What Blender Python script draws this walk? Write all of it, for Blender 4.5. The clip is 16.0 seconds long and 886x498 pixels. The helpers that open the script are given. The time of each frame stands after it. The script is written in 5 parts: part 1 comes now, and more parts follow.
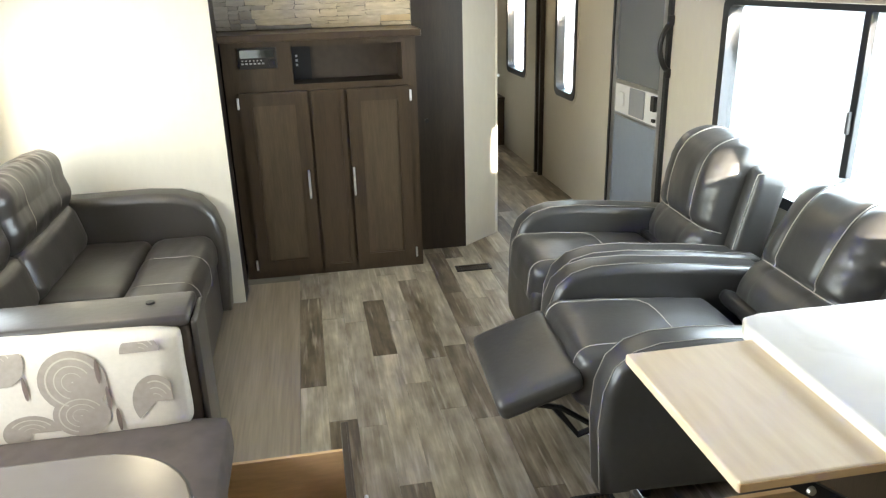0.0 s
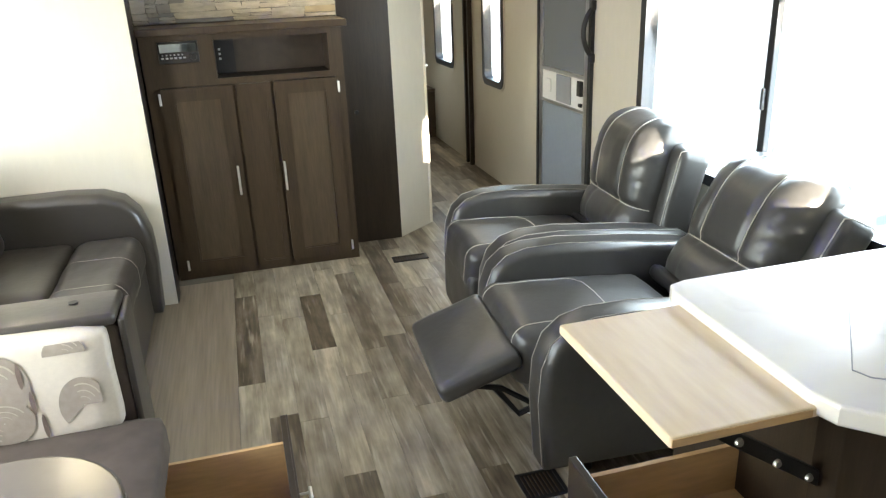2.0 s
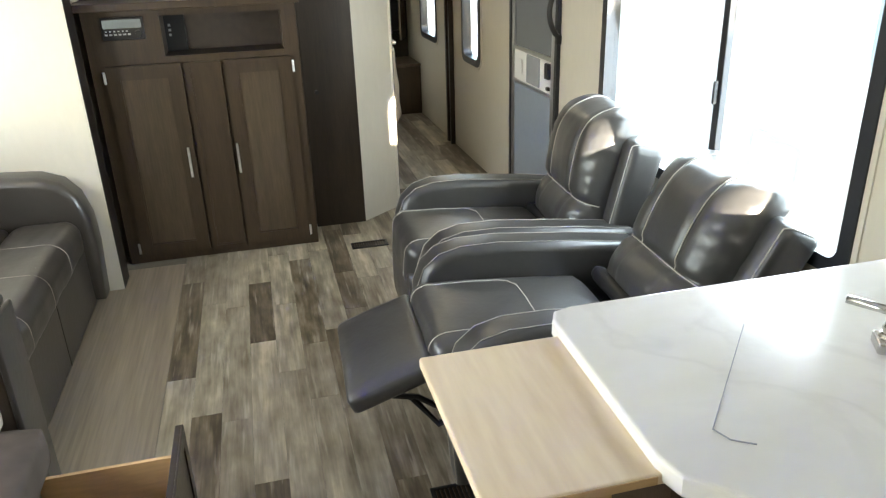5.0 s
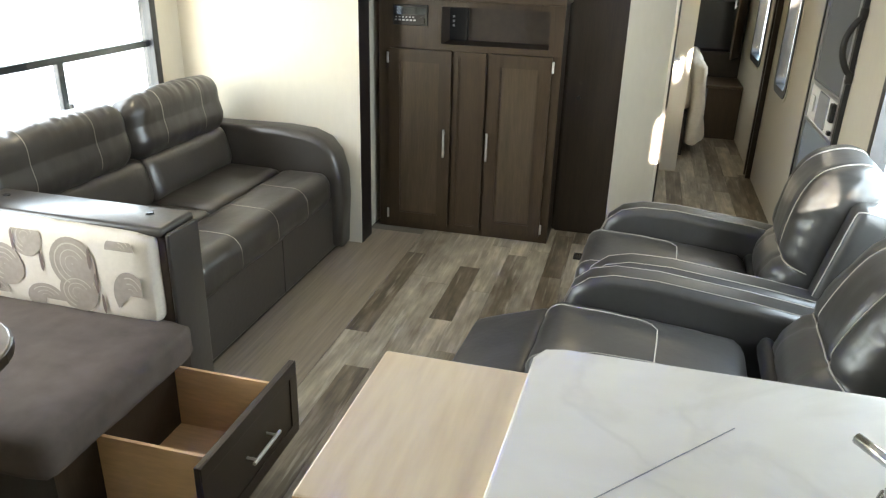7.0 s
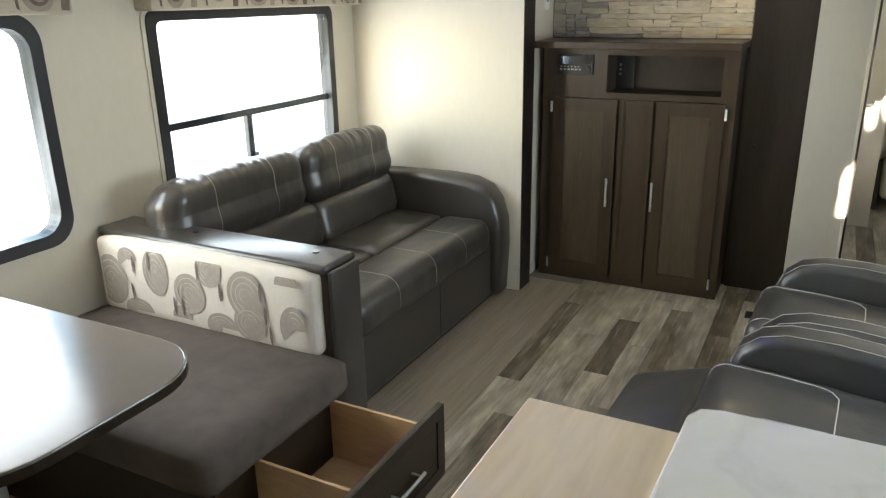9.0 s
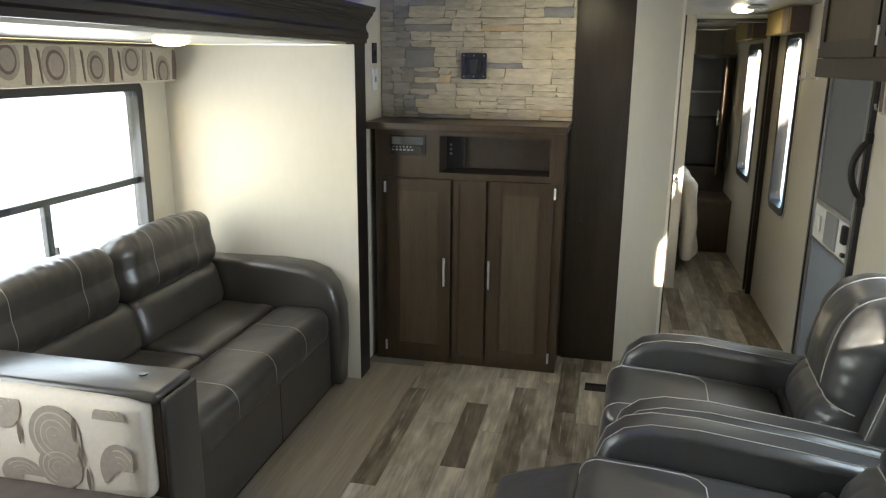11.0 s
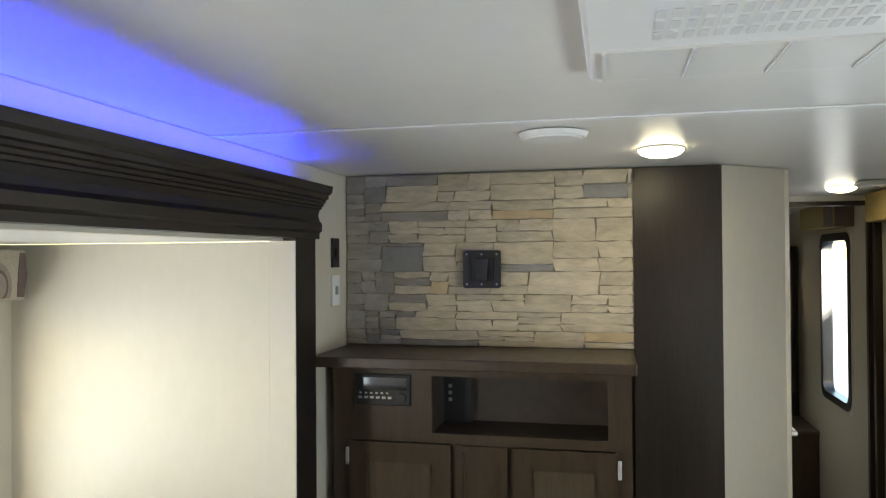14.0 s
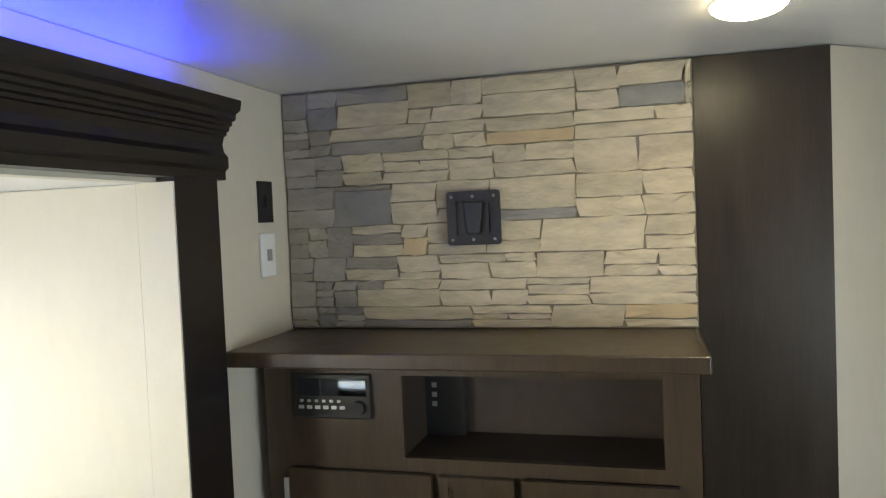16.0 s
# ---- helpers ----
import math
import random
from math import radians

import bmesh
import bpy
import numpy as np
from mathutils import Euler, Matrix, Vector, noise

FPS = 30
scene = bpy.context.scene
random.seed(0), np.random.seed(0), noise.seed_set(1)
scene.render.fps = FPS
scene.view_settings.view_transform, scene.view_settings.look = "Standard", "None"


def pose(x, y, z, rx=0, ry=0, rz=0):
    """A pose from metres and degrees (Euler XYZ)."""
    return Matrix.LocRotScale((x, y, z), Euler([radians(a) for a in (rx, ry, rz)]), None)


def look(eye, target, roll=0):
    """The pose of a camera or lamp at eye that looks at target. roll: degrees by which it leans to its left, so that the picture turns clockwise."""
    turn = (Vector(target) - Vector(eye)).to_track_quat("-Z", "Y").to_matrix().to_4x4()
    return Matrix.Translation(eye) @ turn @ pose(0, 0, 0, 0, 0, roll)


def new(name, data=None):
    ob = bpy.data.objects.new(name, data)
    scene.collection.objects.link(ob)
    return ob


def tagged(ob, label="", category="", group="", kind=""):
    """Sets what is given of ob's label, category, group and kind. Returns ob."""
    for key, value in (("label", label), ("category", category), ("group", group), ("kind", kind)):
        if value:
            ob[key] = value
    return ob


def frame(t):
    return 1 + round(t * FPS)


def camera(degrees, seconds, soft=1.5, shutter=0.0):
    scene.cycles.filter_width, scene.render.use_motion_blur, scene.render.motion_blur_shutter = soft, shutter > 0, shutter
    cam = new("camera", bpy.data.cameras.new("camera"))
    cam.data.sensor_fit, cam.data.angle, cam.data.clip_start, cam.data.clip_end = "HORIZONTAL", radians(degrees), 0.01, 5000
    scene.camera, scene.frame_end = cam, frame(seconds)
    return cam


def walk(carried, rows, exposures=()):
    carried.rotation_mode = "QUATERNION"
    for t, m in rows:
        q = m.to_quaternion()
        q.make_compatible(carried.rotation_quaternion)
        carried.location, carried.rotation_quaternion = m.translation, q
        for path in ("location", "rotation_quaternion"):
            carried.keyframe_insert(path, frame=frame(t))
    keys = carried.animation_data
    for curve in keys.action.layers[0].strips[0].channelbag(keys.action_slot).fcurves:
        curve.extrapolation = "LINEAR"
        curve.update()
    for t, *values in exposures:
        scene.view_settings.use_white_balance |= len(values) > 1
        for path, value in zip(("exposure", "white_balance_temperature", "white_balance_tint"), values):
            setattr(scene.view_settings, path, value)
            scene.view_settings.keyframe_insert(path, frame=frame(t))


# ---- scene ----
cam = camera(62.0, 16.0, 1.25)
PATH = [
    (0, (0.4, 0.167, 1.586), (0.723, 2.016, 0.895), -1.6),
    (0.5, (0.358, 0.17, 1.573), (0.737, 2.018, 0.907), -1.6),
    (1, (0.407, 0.161, 1.576), (0.797, 2.005, 0.908), -2.0),
    (1.5, (0.426, 0.149, 1.584), (0.873, 1.972, 0.893), -2.1),
    (2, (0.41, 0.156, 1.552), (0.894, 1.963, 0.846), -2.4),
    (2.5, (0.436, 0.153, 1.579), (0.929, 1.949, 0.849), -2.9),
    (3, (0.427, 0.167, 1.581), (0.93, 1.955, 0.839), -3.0),
    (3.5, (0.434, 0.169, 1.59), (0.952, 1.946, 0.832), -2.5),
    (6, (1.118, 0.268, 1.589), (1.263, 2.102, 0.804), 0.1),
    (6.5, (1.288, 0.23, 1.584), (1.123, 2.063, 0.8), 1.7),
    (7, (1.374, 0.239, 1.59), (0.921, 2.028, 0.819), 1.6),
    (7.5, (1.424, 0.253, 1.58), (0.699, 1.965, 0.842), -0.1),
    (8, (1.414, 0.263, 1.567), (0.526, 1.917, 0.877), -1.4),
    (10.5, (1.318, 0.258, 1.62), (0.634, 2.055, 1.068), -0.35),
    (11, (1.199, 0.403, 1.653), (0.777, 2.294, 1.158), 0.5),
    (11.5, (1.102, 0.503, 1.64), (0.935, 2.452, 1.222), 0.6),
    (12, (1.023, 0.749, 1.646), (0.974, 2.721, 1.317), 0.5),
    (12.5, (0.975, 0.997, 1.672), (0.786, 2.98, 1.499), -0.1),
    (13, (0.895, 1.291, 1.677), (0.604, 3.267, 1.577), 0.1),
    (13.5, (0.873, 1.532, 1.674), (0.501, 3.497, 1.66), -0.1),
    (14, (0.925, 1.772, 1.672), (0.479, 3.722, 1.693), -0.4),
    (14.5, (1.002, 1.988, 1.688), (0.415, 3.9, 1.712), -0.3),
    (15, (0.977, 2.184, 1.675), (0.333, 4.078, 1.641), -1.2),
    (15.5, (0.892, 2.38, 1.678), (0.309, 4.293, 1.631), -1.6),
    (16, (0.884, 2.592, 1.628), (0.352, 4.518, 1.545), -2.4),
]
EXPOSURES = [(0.0, 4.2), (3.5, 4.18), (6.0, 3.98), (8.0, 3.85), (10.5, 3.08), (11.0, 3.4), (11.5, 3.65), (12.0, 3.75), (12.5, 3.65), (14.0, 3.22), (15.0, 3.27), (16.0, 3.5)]
walk(cam, [(t, look(eye, target, roll)) for t, eye, target, roll in PATH], EXPOSURES)

# ---- light ----
XR, XL, XS, CEIL, SLIDE_CEIL = 2.285, -0.06, -1.04, 1.98, 1.722
Y_REAR, Y_FRONT = -0.95, 8.65
world = bpy.data.worlds.new("sky")
scene.world = world
world.use_nodes = True
sky = world.node_tree.nodes.new("ShaderNodeTexSky")
sky.sky_type, sky.sun_disc = "NISHITA", False
sky.sun_elevation, sky.sun_rotation = radians(8.4), radians(170.4)
world.node_tree.links.new(sky.outputs[0], world.node_tree.nodes["Background"].inputs[0])
world.node_tree.nodes["Background"].inputs[1].default_value = 0.15


def lamp(name, kind, m, energy, color=(1, 1, 1), **more):
    data = bpy.data.lights.new(name, kind)
    data.energy, data.color = energy, color
    for key, value in more.items():
        if key == "size":
            data.size = value
        elif key == "size_y":
            data.shape, data.size_y = "RECTANGLE", value
        elif key == "angle":
            data.angle = value
        elif key == "spread":
            data.spread = value
        elif key == "radius":
            data.shadow_soft_size = value
    ob = new(name, data)
    ob.matrix_basis = m
    return ob


SUN = Vector((-0.17, 1.0, -0.15))
lamp("sun", "SUN", look((0, 0, 0), SUN), 4.0, (1, 0.9, 0.76), angle=radians(0.6))
DAY = (1.0, 0.985, 0.95)
lamp("daylight_sofa_window", "AREA", look((XS - 0.1, 3.0, 1.1), (0, 3.0, 0.7)), 2.1, DAY, size=1.15, size_y=0.85)
lamp("daylight_dinette_window", "AREA", look((XS - 0.1, 1.28, 1.15), (0, 1.28, 0.75)), 2.4, DAY, size=1.15, size_y=0.7)
lamp("daylight_lounge_window", "AREA", look((XR + 0.1, 2.57, 1.05), (1.3, 2.57, 0.7)), 3.5, (0.84, 0.94, 1.0), size=1.45, size_y=0.7)
lamp("daylight_hall_window", "AREA", look((XR + 0.1, 5.48, 1.28), (1.3, 5.48, 0.9)), 0.30, DAY, size=0.36, size_y=1.0)
lamp("daylight_bedroom_window", "AREA", look((XR + 0.1, 6.8, 1.28), (1.3, 6.8, 0.9)), 0.40, DAY, size=0.4, size_y=0.9)


# ---- materials ----
def material(name, color, rough=0.5, metal=0.0, vary=0.12, grain=30.0, stains=3.0, bump=0.1, bump_scale=120.0,
             spread=0.0, stretch=(1, 1, 1), second=None, coat=0.0, spec=0.5):
    """A surface with two scales of variation, fine relief and, with spread, a shade for each object."""
    mat = bpy.data.materials.new(name)
    mat.use_nodes = True
    nodes, links = mat.node_tree.nodes, mat.node_tree.links
    bsdf = nodes["Principled BSDF"]
    coords = nodes.new("ShaderNodeTexCoord")
    mapping = nodes.new("ShaderNodeMapping")
    mapping.inputs["Scale"].default_value = stretch
    links.new(coords.outputs["Object"], mapping.inputs[0])
    source = mapping.outputs[0]
    if spread:
        info = nodes.new("ShaderNodeObjectInfo")
        shift = nodes.new("ShaderNodeVectorMath")
        shift.operation = "MULTIPLY_ADD"
        links.new(info.outputs["Random"], shift.inputs[0])
        shift.inputs[1].default_value = (37, 51, 23)
        links.new(source, shift.inputs[2])
        source = shift.outputs[0]
    fine, broad = nodes.new("ShaderNodeTexNoise"), nodes.new("ShaderNodeTexNoise")
    for n, scale in ((fine, grain), (broad, stains)):
        n.inputs["Scale"].default_value, n.inputs["Detail"].default_value = scale, 5.0
        links.new(source, n.inputs["Vector"])
    total = nodes.new("ShaderNodeMath")
    total.operation = "ADD"
    links.new(fine.outputs["Fac"], total.inputs[0])
    links.new(broad.outputs["Fac"], total.inputs[1])
    ramp = nodes.new("ShaderNodeMapRange")
    ramp.inputs["From Min"].default_value, ramp.inputs["From Max"].default_value = 0.65, 1.35
    links.new(total.outputs[0], ramp.inputs["Value"])
    mix = nodes.new("ShaderNodeMix")
    mix.data_type = "RGBA"
    links.new(ramp.outputs[0], mix.inputs["Factor"])
    dark = [c * (1 - vary) for c in color]
    light = list(second) if second else [min(1, c * (1 + vary)) for c in color]
    mix.inputs[6].default_value, mix.inputs[7].default_value = (*dark, 1), (*light, 1)
    out = mix.outputs[2]
    if spread:
        value = nodes.new("ShaderNodeMapRange")
        value.inputs["To Min"].default_value, value.inputs["To Max"].default_value = 1 - spread, 1 + spread
        links.new(info.outputs["Random"], value.inputs["Value"])
        hue = nodes.new("ShaderNodeHueSaturation")
        links.new(value.outputs[0], hue.inputs["Value"])
        links.new(out, hue.inputs["Color"])
        out = hue.outputs[0]
    links.new(out, bsdf.inputs["Base Color"])
    bsdf.inputs["Roughness"].default_value, bsdf.inputs["Metallic"].default_value = rough, metal
    bsdf.inputs["Coat Weight"].default_value = coat
    bsdf.inputs["Specular IOR Level"].default_value = spec
    rough_range = nodes.new("ShaderNodeMapRange")
    rough_range.inputs["To Min"].default_value, rough_range.inputs["To Max"].default_value = max(0, rough - 0.06), min(1, rough + 0.08)
    links.new(broad.outputs["Fac"], rough_range.inputs["Value"])
    links.new(rough_range.outputs[0], bsdf.inputs["Roughness"])
    if bump:
        relief = nodes.new("ShaderNodeTexNoise")
        relief.inputs["Scale"].default_value, relief.inputs["Detail"].default_value = bump_scale, 3.0
        links.new(source, relief.inputs["Vector"])
        b = nodes.new("ShaderNodeBump")
        b.inputs["Strength"].default_value, b.inputs["Distance"].default_value = bump, 0.004
        links.new(relief.outputs["Fac"], b.inputs["Height"])
        links.new(b.outputs[0], bsdf.inputs["Normal"])
    return mat


def glowing(name, color, strength):
    mat = bpy.data.materials.new(name)
    mat.use_nodes = True
    bsdf = mat.node_tree.nodes["Principled BSDF"]
    bsdf.inputs["Base Color"].default_value = (0.8, 0.8, 0.8, 1)
    bsdf.inputs["Emission Color"].default_value, bsdf.inputs["Emission Strength"].default_value = (*color, 1), strength
    return mat


def clear(name, tint=(1, 1, 1), gloss=0.06):
    mat = bpy.data.materials.new(name)
    mat.use_nodes = True
    nodes, links = mat.node_tree.nodes, mat.node_tree.links
    glass, shine, both = nodes.new("ShaderNodeBsdfTransparent"), nodes.new("ShaderNodeBsdfGlossy"), nodes.new("ShaderNodeMixShader")
    glass.inputs[0].default_value = (*tint, 1)
    shine.inputs["Roughness"].default_value = 0.02
    both.inputs[0].default_value = gloss
    links.new(glass.outputs[0], both.inputs[1])
    links.new(shine.outputs[0], both.inputs[2])
    links.new(both.outputs[0], nodes["Material Output"].inputs[0])
    return mat


M_WALL = material("wall_vinyl", (0.62, 0.575, 0.475), 0.5, vary=0.03, grain=40, stains=1.5, bump=0.12, bump_scale=260, stretch=(1, 1, 0.4))
M_CEIL = material("ceiling_panel", (0.74, 0.73, 0.70), 0.32, vary=0.03, grain=20, stains=1.5, bump=0.05, bump_scale=14)
M_DARK = material("dark_wood", (0.022, 0.0145, 0.0085), 0.33, vary=0.35, grain=26, stains=4, bump=0.08, bump_scale=60, stretch=(8, 8, 0.6))
M_PANEL = material("door_panel_wood", (0.068, 0.048, 0.028), 0.34, vary=0.3, grain=22, stains=3, bump=0.08, bump_scale=60, stretch=(8, 8, 0.6))
M_CAB = material("cabinet_wood", (0.046, 0.030, 0.0165), 0.33, vary=0.3, grain=22, stains=3, bump=0.08, bump_scale=60, stretch=(8, 8, 0.6))
M_CROWN = material("crown_wood", (0.012, 0.009, 0.008), 0.34, vary=0.35, grain=26, stains=4, bump=0.06, bump_scale=60, stretch=(8, 0.6, 8), coat=0.0)
M_INSIDE = material("niche_wood", (0.045, 0.032, 0.022), 0.5, vary=0.3, grain=22, stains=3, bump=0.06)
M_BLACK = material("black_plastic", (0.012, 0.012, 0.013), 0.38, vary=0.2)
M_FRAME = material("window_frame_black", (0.018, 0.020, 0.024), 0.35, vary=0.2)
M_CHROME = material("brushed_nickel", (0.80, 0.80, 0.79), 0.34, 1.0, vary=0.05, bump=0.02)
M_STEEL = material("polished_steel", (0.56, 0.55, 0.53), 0.17, 1.0, vary=0.05, bump=0.02)
M_SILVER = material("satin_aluminium", (0.55, 0.56, 0.58), 0.38, 1.0, vary=0.06, bump=0.03)
M_WHITE = material("white_plastic", (0.80, 0.80, 0.79), 0.4, vary=0.03, bump=0.02)
M_GREY = material("grey_plastic", (0.30, 0.31, 0.33), 0.45, vary=0.06, bump=0.05)
M_LOUVRE = material("shaded_plastic", (0.66, 0.66, 0.66), 0.5, vary=0.03, bump=0)
M_LEATHER = material("grey_leather", (0.044, 0.0425, 0.0405), 0.32, vary=0.12, grain=40, stains=3, bump=0.16, bump_scale=45, spec=0.8)
M_SOFA = material("brown_grey_leather", (0.038, 0.033, 0.0285), 0.30, vary=0.08, grain=40, stains=3, bump=0.16, bump_scale=45, spec=0.8)
M_STITCH = material("pale_thread", (0.46, 0.435, 0.385), 0.7, vary=0.1)
M_SUEDE = material("brown_suede", (0.085, 0.066, 0.054), 0.8, vary=0.28, grain=14, stains=3.5, bump=0.2, bump_scale=400)
M_CLOTH = material("cream_fabric", (0.62, 0.56, 0.47), 0.85, vary=0.06, grain=90, stains=4, bump=0.3, bump_scale=500)
M_VALANCE = material("beige_fabric", (0.46, 0.405, 0.32), 0.85, vary=0.12, grain=70, stains=4, bump=0.3, bump_scale=500)
M_TAUPE = material("taupe_print", (0.31, 0.265, 0.22), 0.85, vary=0.15, grain=60, bump=0.3, bump_scale=500)
M_BROWNP = material("brown_print", (0.15, 0.11, 0.09), 0.85, vary=0.15, grain=60, bump=0.3, bump_scale=500)
M_COUNTER = material("marble_laminate", (0.72, 0.69, 0.63), 0.2, second=(0.82, 0.80, 0.75), vary=0.02, grain=5, stains=2.6, bump=0.0, stretch=(1, 1.6, 1))


def veined(mat):
    """Soft grey-brown veins and clouds across a pale worktop."""
    nodes, links = mat.node_tree.nodes, mat.node_tree.links
    bsdf = nodes["Principled BSDF"]
    base = bsdf.inputs["Base Color"].links[0].from_socket
    coords, wave, warp = nodes.new("ShaderNodeTexCoord"), nodes.new("ShaderNodeTexNoise"), nodes.new("ShaderNodeMapRange")
    wave.inputs["Scale"].default_value, wave.inputs["Detail"].default_value, wave.inputs["Distortion"].default_value = 2.2, 6.0, 1.2
    links.new(coords.outputs["Object"], wave.inputs["Vector"])
    away = nodes.new("ShaderNodeMath")
    away.operation = "SUBTRACT"
    links.new(wave.outputs["Fac"], away.inputs[0])
    away.inputs[1].default_value = 0.5
    size = nodes.new("ShaderNodeMath")
    size.operation = "ABSOLUTE"
    links.new(away.outputs[0], size.inputs[0])
    warp.inputs["From Max"].default_value, warp.inputs["To Min"].default_value, warp.inputs["To Max"].default_value = 0.05, 0.22, 0.0
    links.new(size.outputs[0], warp.inputs["Value"])
    mix = nodes.new("ShaderNodeMix")
    mix.data_type = "RGBA"
    links.new(warp.outputs[0], mix.inputs["Factor"])
    links.new(base, mix.inputs[6])
    mix.inputs[7].default_value = (0.52, 0.49, 0.44, 1)
    links.new(mix.outputs[2], bsdf.inputs["Base Color"])


veined(M_COUNTER)
M_TABLE = material("brown_table_laminate", (0.15, 0.125, 0.105), 0.2, vary=0.05, grain=18, stains=3, bump=0.0)
M_MAPLE = material("pale_wood_board", (0.74, 0.58, 0.385), 0.36, vary=0.04, grain=9, stains=4, bump=0.03, stretch=(7, 0.9, 6), second=(0.82, 0.68, 0.48))
M_PINE = material("drawer_wood", (0.58, 0.38, 0.19), 0.5, vary=0.14, grain=16, stains=3, bump=0.05, stretch=(1, 6, 6))


def plank_material():
    """Printed weathered planks: each has its own tone, with long streaks, worn pale patches and dark grain."""
    mat = bpy.data.materials.new("weathered_plank")
    mat.use_nodes = True
    nodes, links = mat.node_tree.nodes, mat.node_tree.links
    bsdf = nodes["Principled BSDF"]
    coords, info = nodes.new("ShaderNodeTexCoord"), nodes.new("ShaderNodeObjectInfo")
    shift = nodes.new("ShaderNodeVectorMath")
    shift.operation = "MULTIPLY_ADD"
    chance = nodes.new("ShaderNodeTexWhiteNoise")
    links.new(info.outputs["Location"], chance.inputs["Vector"])
    links.new(chance.outputs["Value"], shift.inputs[0])
    shift.inputs[1].default_value = (31, 47, 11)
    links.new(coords.outputs["Object"], shift.inputs[2])
    made = []
    for scale, stretch, detail in ((3.0, (6, 1.2, 1), 4.0), (16.0, (6, 0.35, 1), 5.0), (6.0, (3, 1.3, 1), 3.0), (5.0, (8, 0.6, 1), 3.0)):
        m = nodes.new("ShaderNodeMapping")
        m.inputs["Scale"].default_value = stretch
        links.new(shift.outputs[0], m.inputs[0])
        n = nodes.new("ShaderNodeTexNoise")
        n.inputs["Scale"].default_value, n.inputs["Detail"].default_value = scale, detail
        links.new(m.outputs[0], n.inputs["Vector"])
        made.append(n)

    def math_node(op, a, b):
        n = nodes.new("ShaderNodeMath")
        n.operation = op
        for k, v in enumerate((a, b)):
            if hasattr(v, "links"):
                links.new(v, n.inputs[k])
            else:
                n.inputs[k].default_value = v
        return n.outputs[0]
    tone = math_node("ADD", math_node("MULTIPLY", chance.outputs["Value"], 0.40), 0.335)
    for source, weight in ((made[0], 0.75), (made[1], 0.34), (made[2], 0.42)):
        tone = math_node("ADD", tone, math_node("MULTIPLY", math_node("SUBTRACT", source.outputs["Fac"], 0.5), weight))
    ramp = nodes.new("ShaderNodeValToRGB")
    stops = ((0.22, (0.075, 0.058, 0.038)), (0.40, (0.150, 0.120, 0.080)), (0.55, (0.235, 0.205, 0.150)), (0.70, (0.330, 0.290, 0.215)), (0.86, (0.50, 0.43, 0.32)))
    ramp.color_ramp.elements[0].position, ramp.color_ramp.elements[1].position = stops[0][0], stops[-1][0]
    ramp.color_ramp.elements[0].color, ramp.color_ramp.elements[1].color = (*stops[0][1], 1), (*stops[-1][1], 1)
    for p, c in stops[1:-1]:
        ramp.color_ramp.elements.new(p).color = (*c, 1)
    links.new(tone, ramp.inputs[0])
    worn = nodes.new("ShaderNodeMapRange")
    worn.inputs["From Min"].default_value, worn.inputs["From Max"].default_value, worn.inputs["To Max"].default_value = 0.58, 0.70, 0.45
    links.new(made[3].outputs["Fac"], worn.inputs["Value"])
    pale = nodes.new("ShaderNodeMix")
    pale.data_type = "RGBA"
    links.new(worn.outputs[0], pale.inputs["Factor"])
    links.new(ramp.outputs[0], pale.inputs[6])
    pale.inputs[7].default_value = (0.56, 0.51, 0.42, 1)
    links.new(pale.outputs[2], bsdf.inputs["Base Color"])
    rr = nodes.new("ShaderNodeMapRange")
    rr.inputs["To Min"].default_value, rr.inputs["To Max"].default_value = 0.29, 0.46
    links.new(made[2].outputs["Fac"], rr.inputs["Value"])
    links.new(rr.outputs[0], bsdf.inputs["Roughness"])
    b = nodes.new("ShaderNodeBump")
    b.inputs["Strength"].default_value, b.inputs["Distance"].default_value = 0.12, 0.003
    links.new(made[1].outputs["Fac"], b.inputs["Height"])
    links.new(b.outputs[0], bsdf.inputs["Normal"])
    return mat


M_PLANK = plank_material()
M_RAMP = material("plain_vinyl", (0.25, 0.207, 0.152), 0.4, vary=0.26, grain=9, stains=2.2, bump=0.06, stretch=(9, 0.35, 1))
M_STONE = material("ledge_stone", (0.475, 0.41, 0.29), 0.75, vary=0.24, grain=18, stains=5, bump=0.5, bump_scale=60, spread=0.11, stretch=(1, 1, 3))
M_STONE_GREY = material("grey_stone", (0.235, 0.225, 0.205), 0.75, vary=0.25, grain=12, stains=5, bump=0.5, bump_scale=60, spread=0.12)
M_STONE_TAN = material("tan_stone", (0.47, 0.36, 0.21), 0.75, vary=0.2, grain=12, stains=4, bump=0.5, bump_scale=60, spread=0.1)
M_JOINT = material("stone_joint", (0.19, 0.17, 0.13), 0.9, vary=0.2)
M_GROUT = material("dark_joint", (0.16, 0.145, 0.12), 0.9, vary=0.2)
M_SCREEN = material("insect_screen", (0.16, 0.17, 0.18), 0.6, vary=0.05, grain=300, bump=0.4, bump_scale=900)
M_DOORGREY = material("grey_door_panel", (0.27, 0.31, 0.36), 0.4, vary=0.05, bump=0.08, bump_scale=300)
M_GOLD = material("gold_brown_fabric", (0.32, 0.24, 0.09), 0.85, vary=0.2, grain=40, bump=0.3, bump_scale=400)
M_QUILT = material("cream_quilt", (0.66, 0.60, 0.50), 0.85, vary=0.08, bump=0.3, bump_scale=200)
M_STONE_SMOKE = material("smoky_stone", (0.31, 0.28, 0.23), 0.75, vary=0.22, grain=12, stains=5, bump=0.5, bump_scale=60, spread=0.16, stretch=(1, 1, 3))
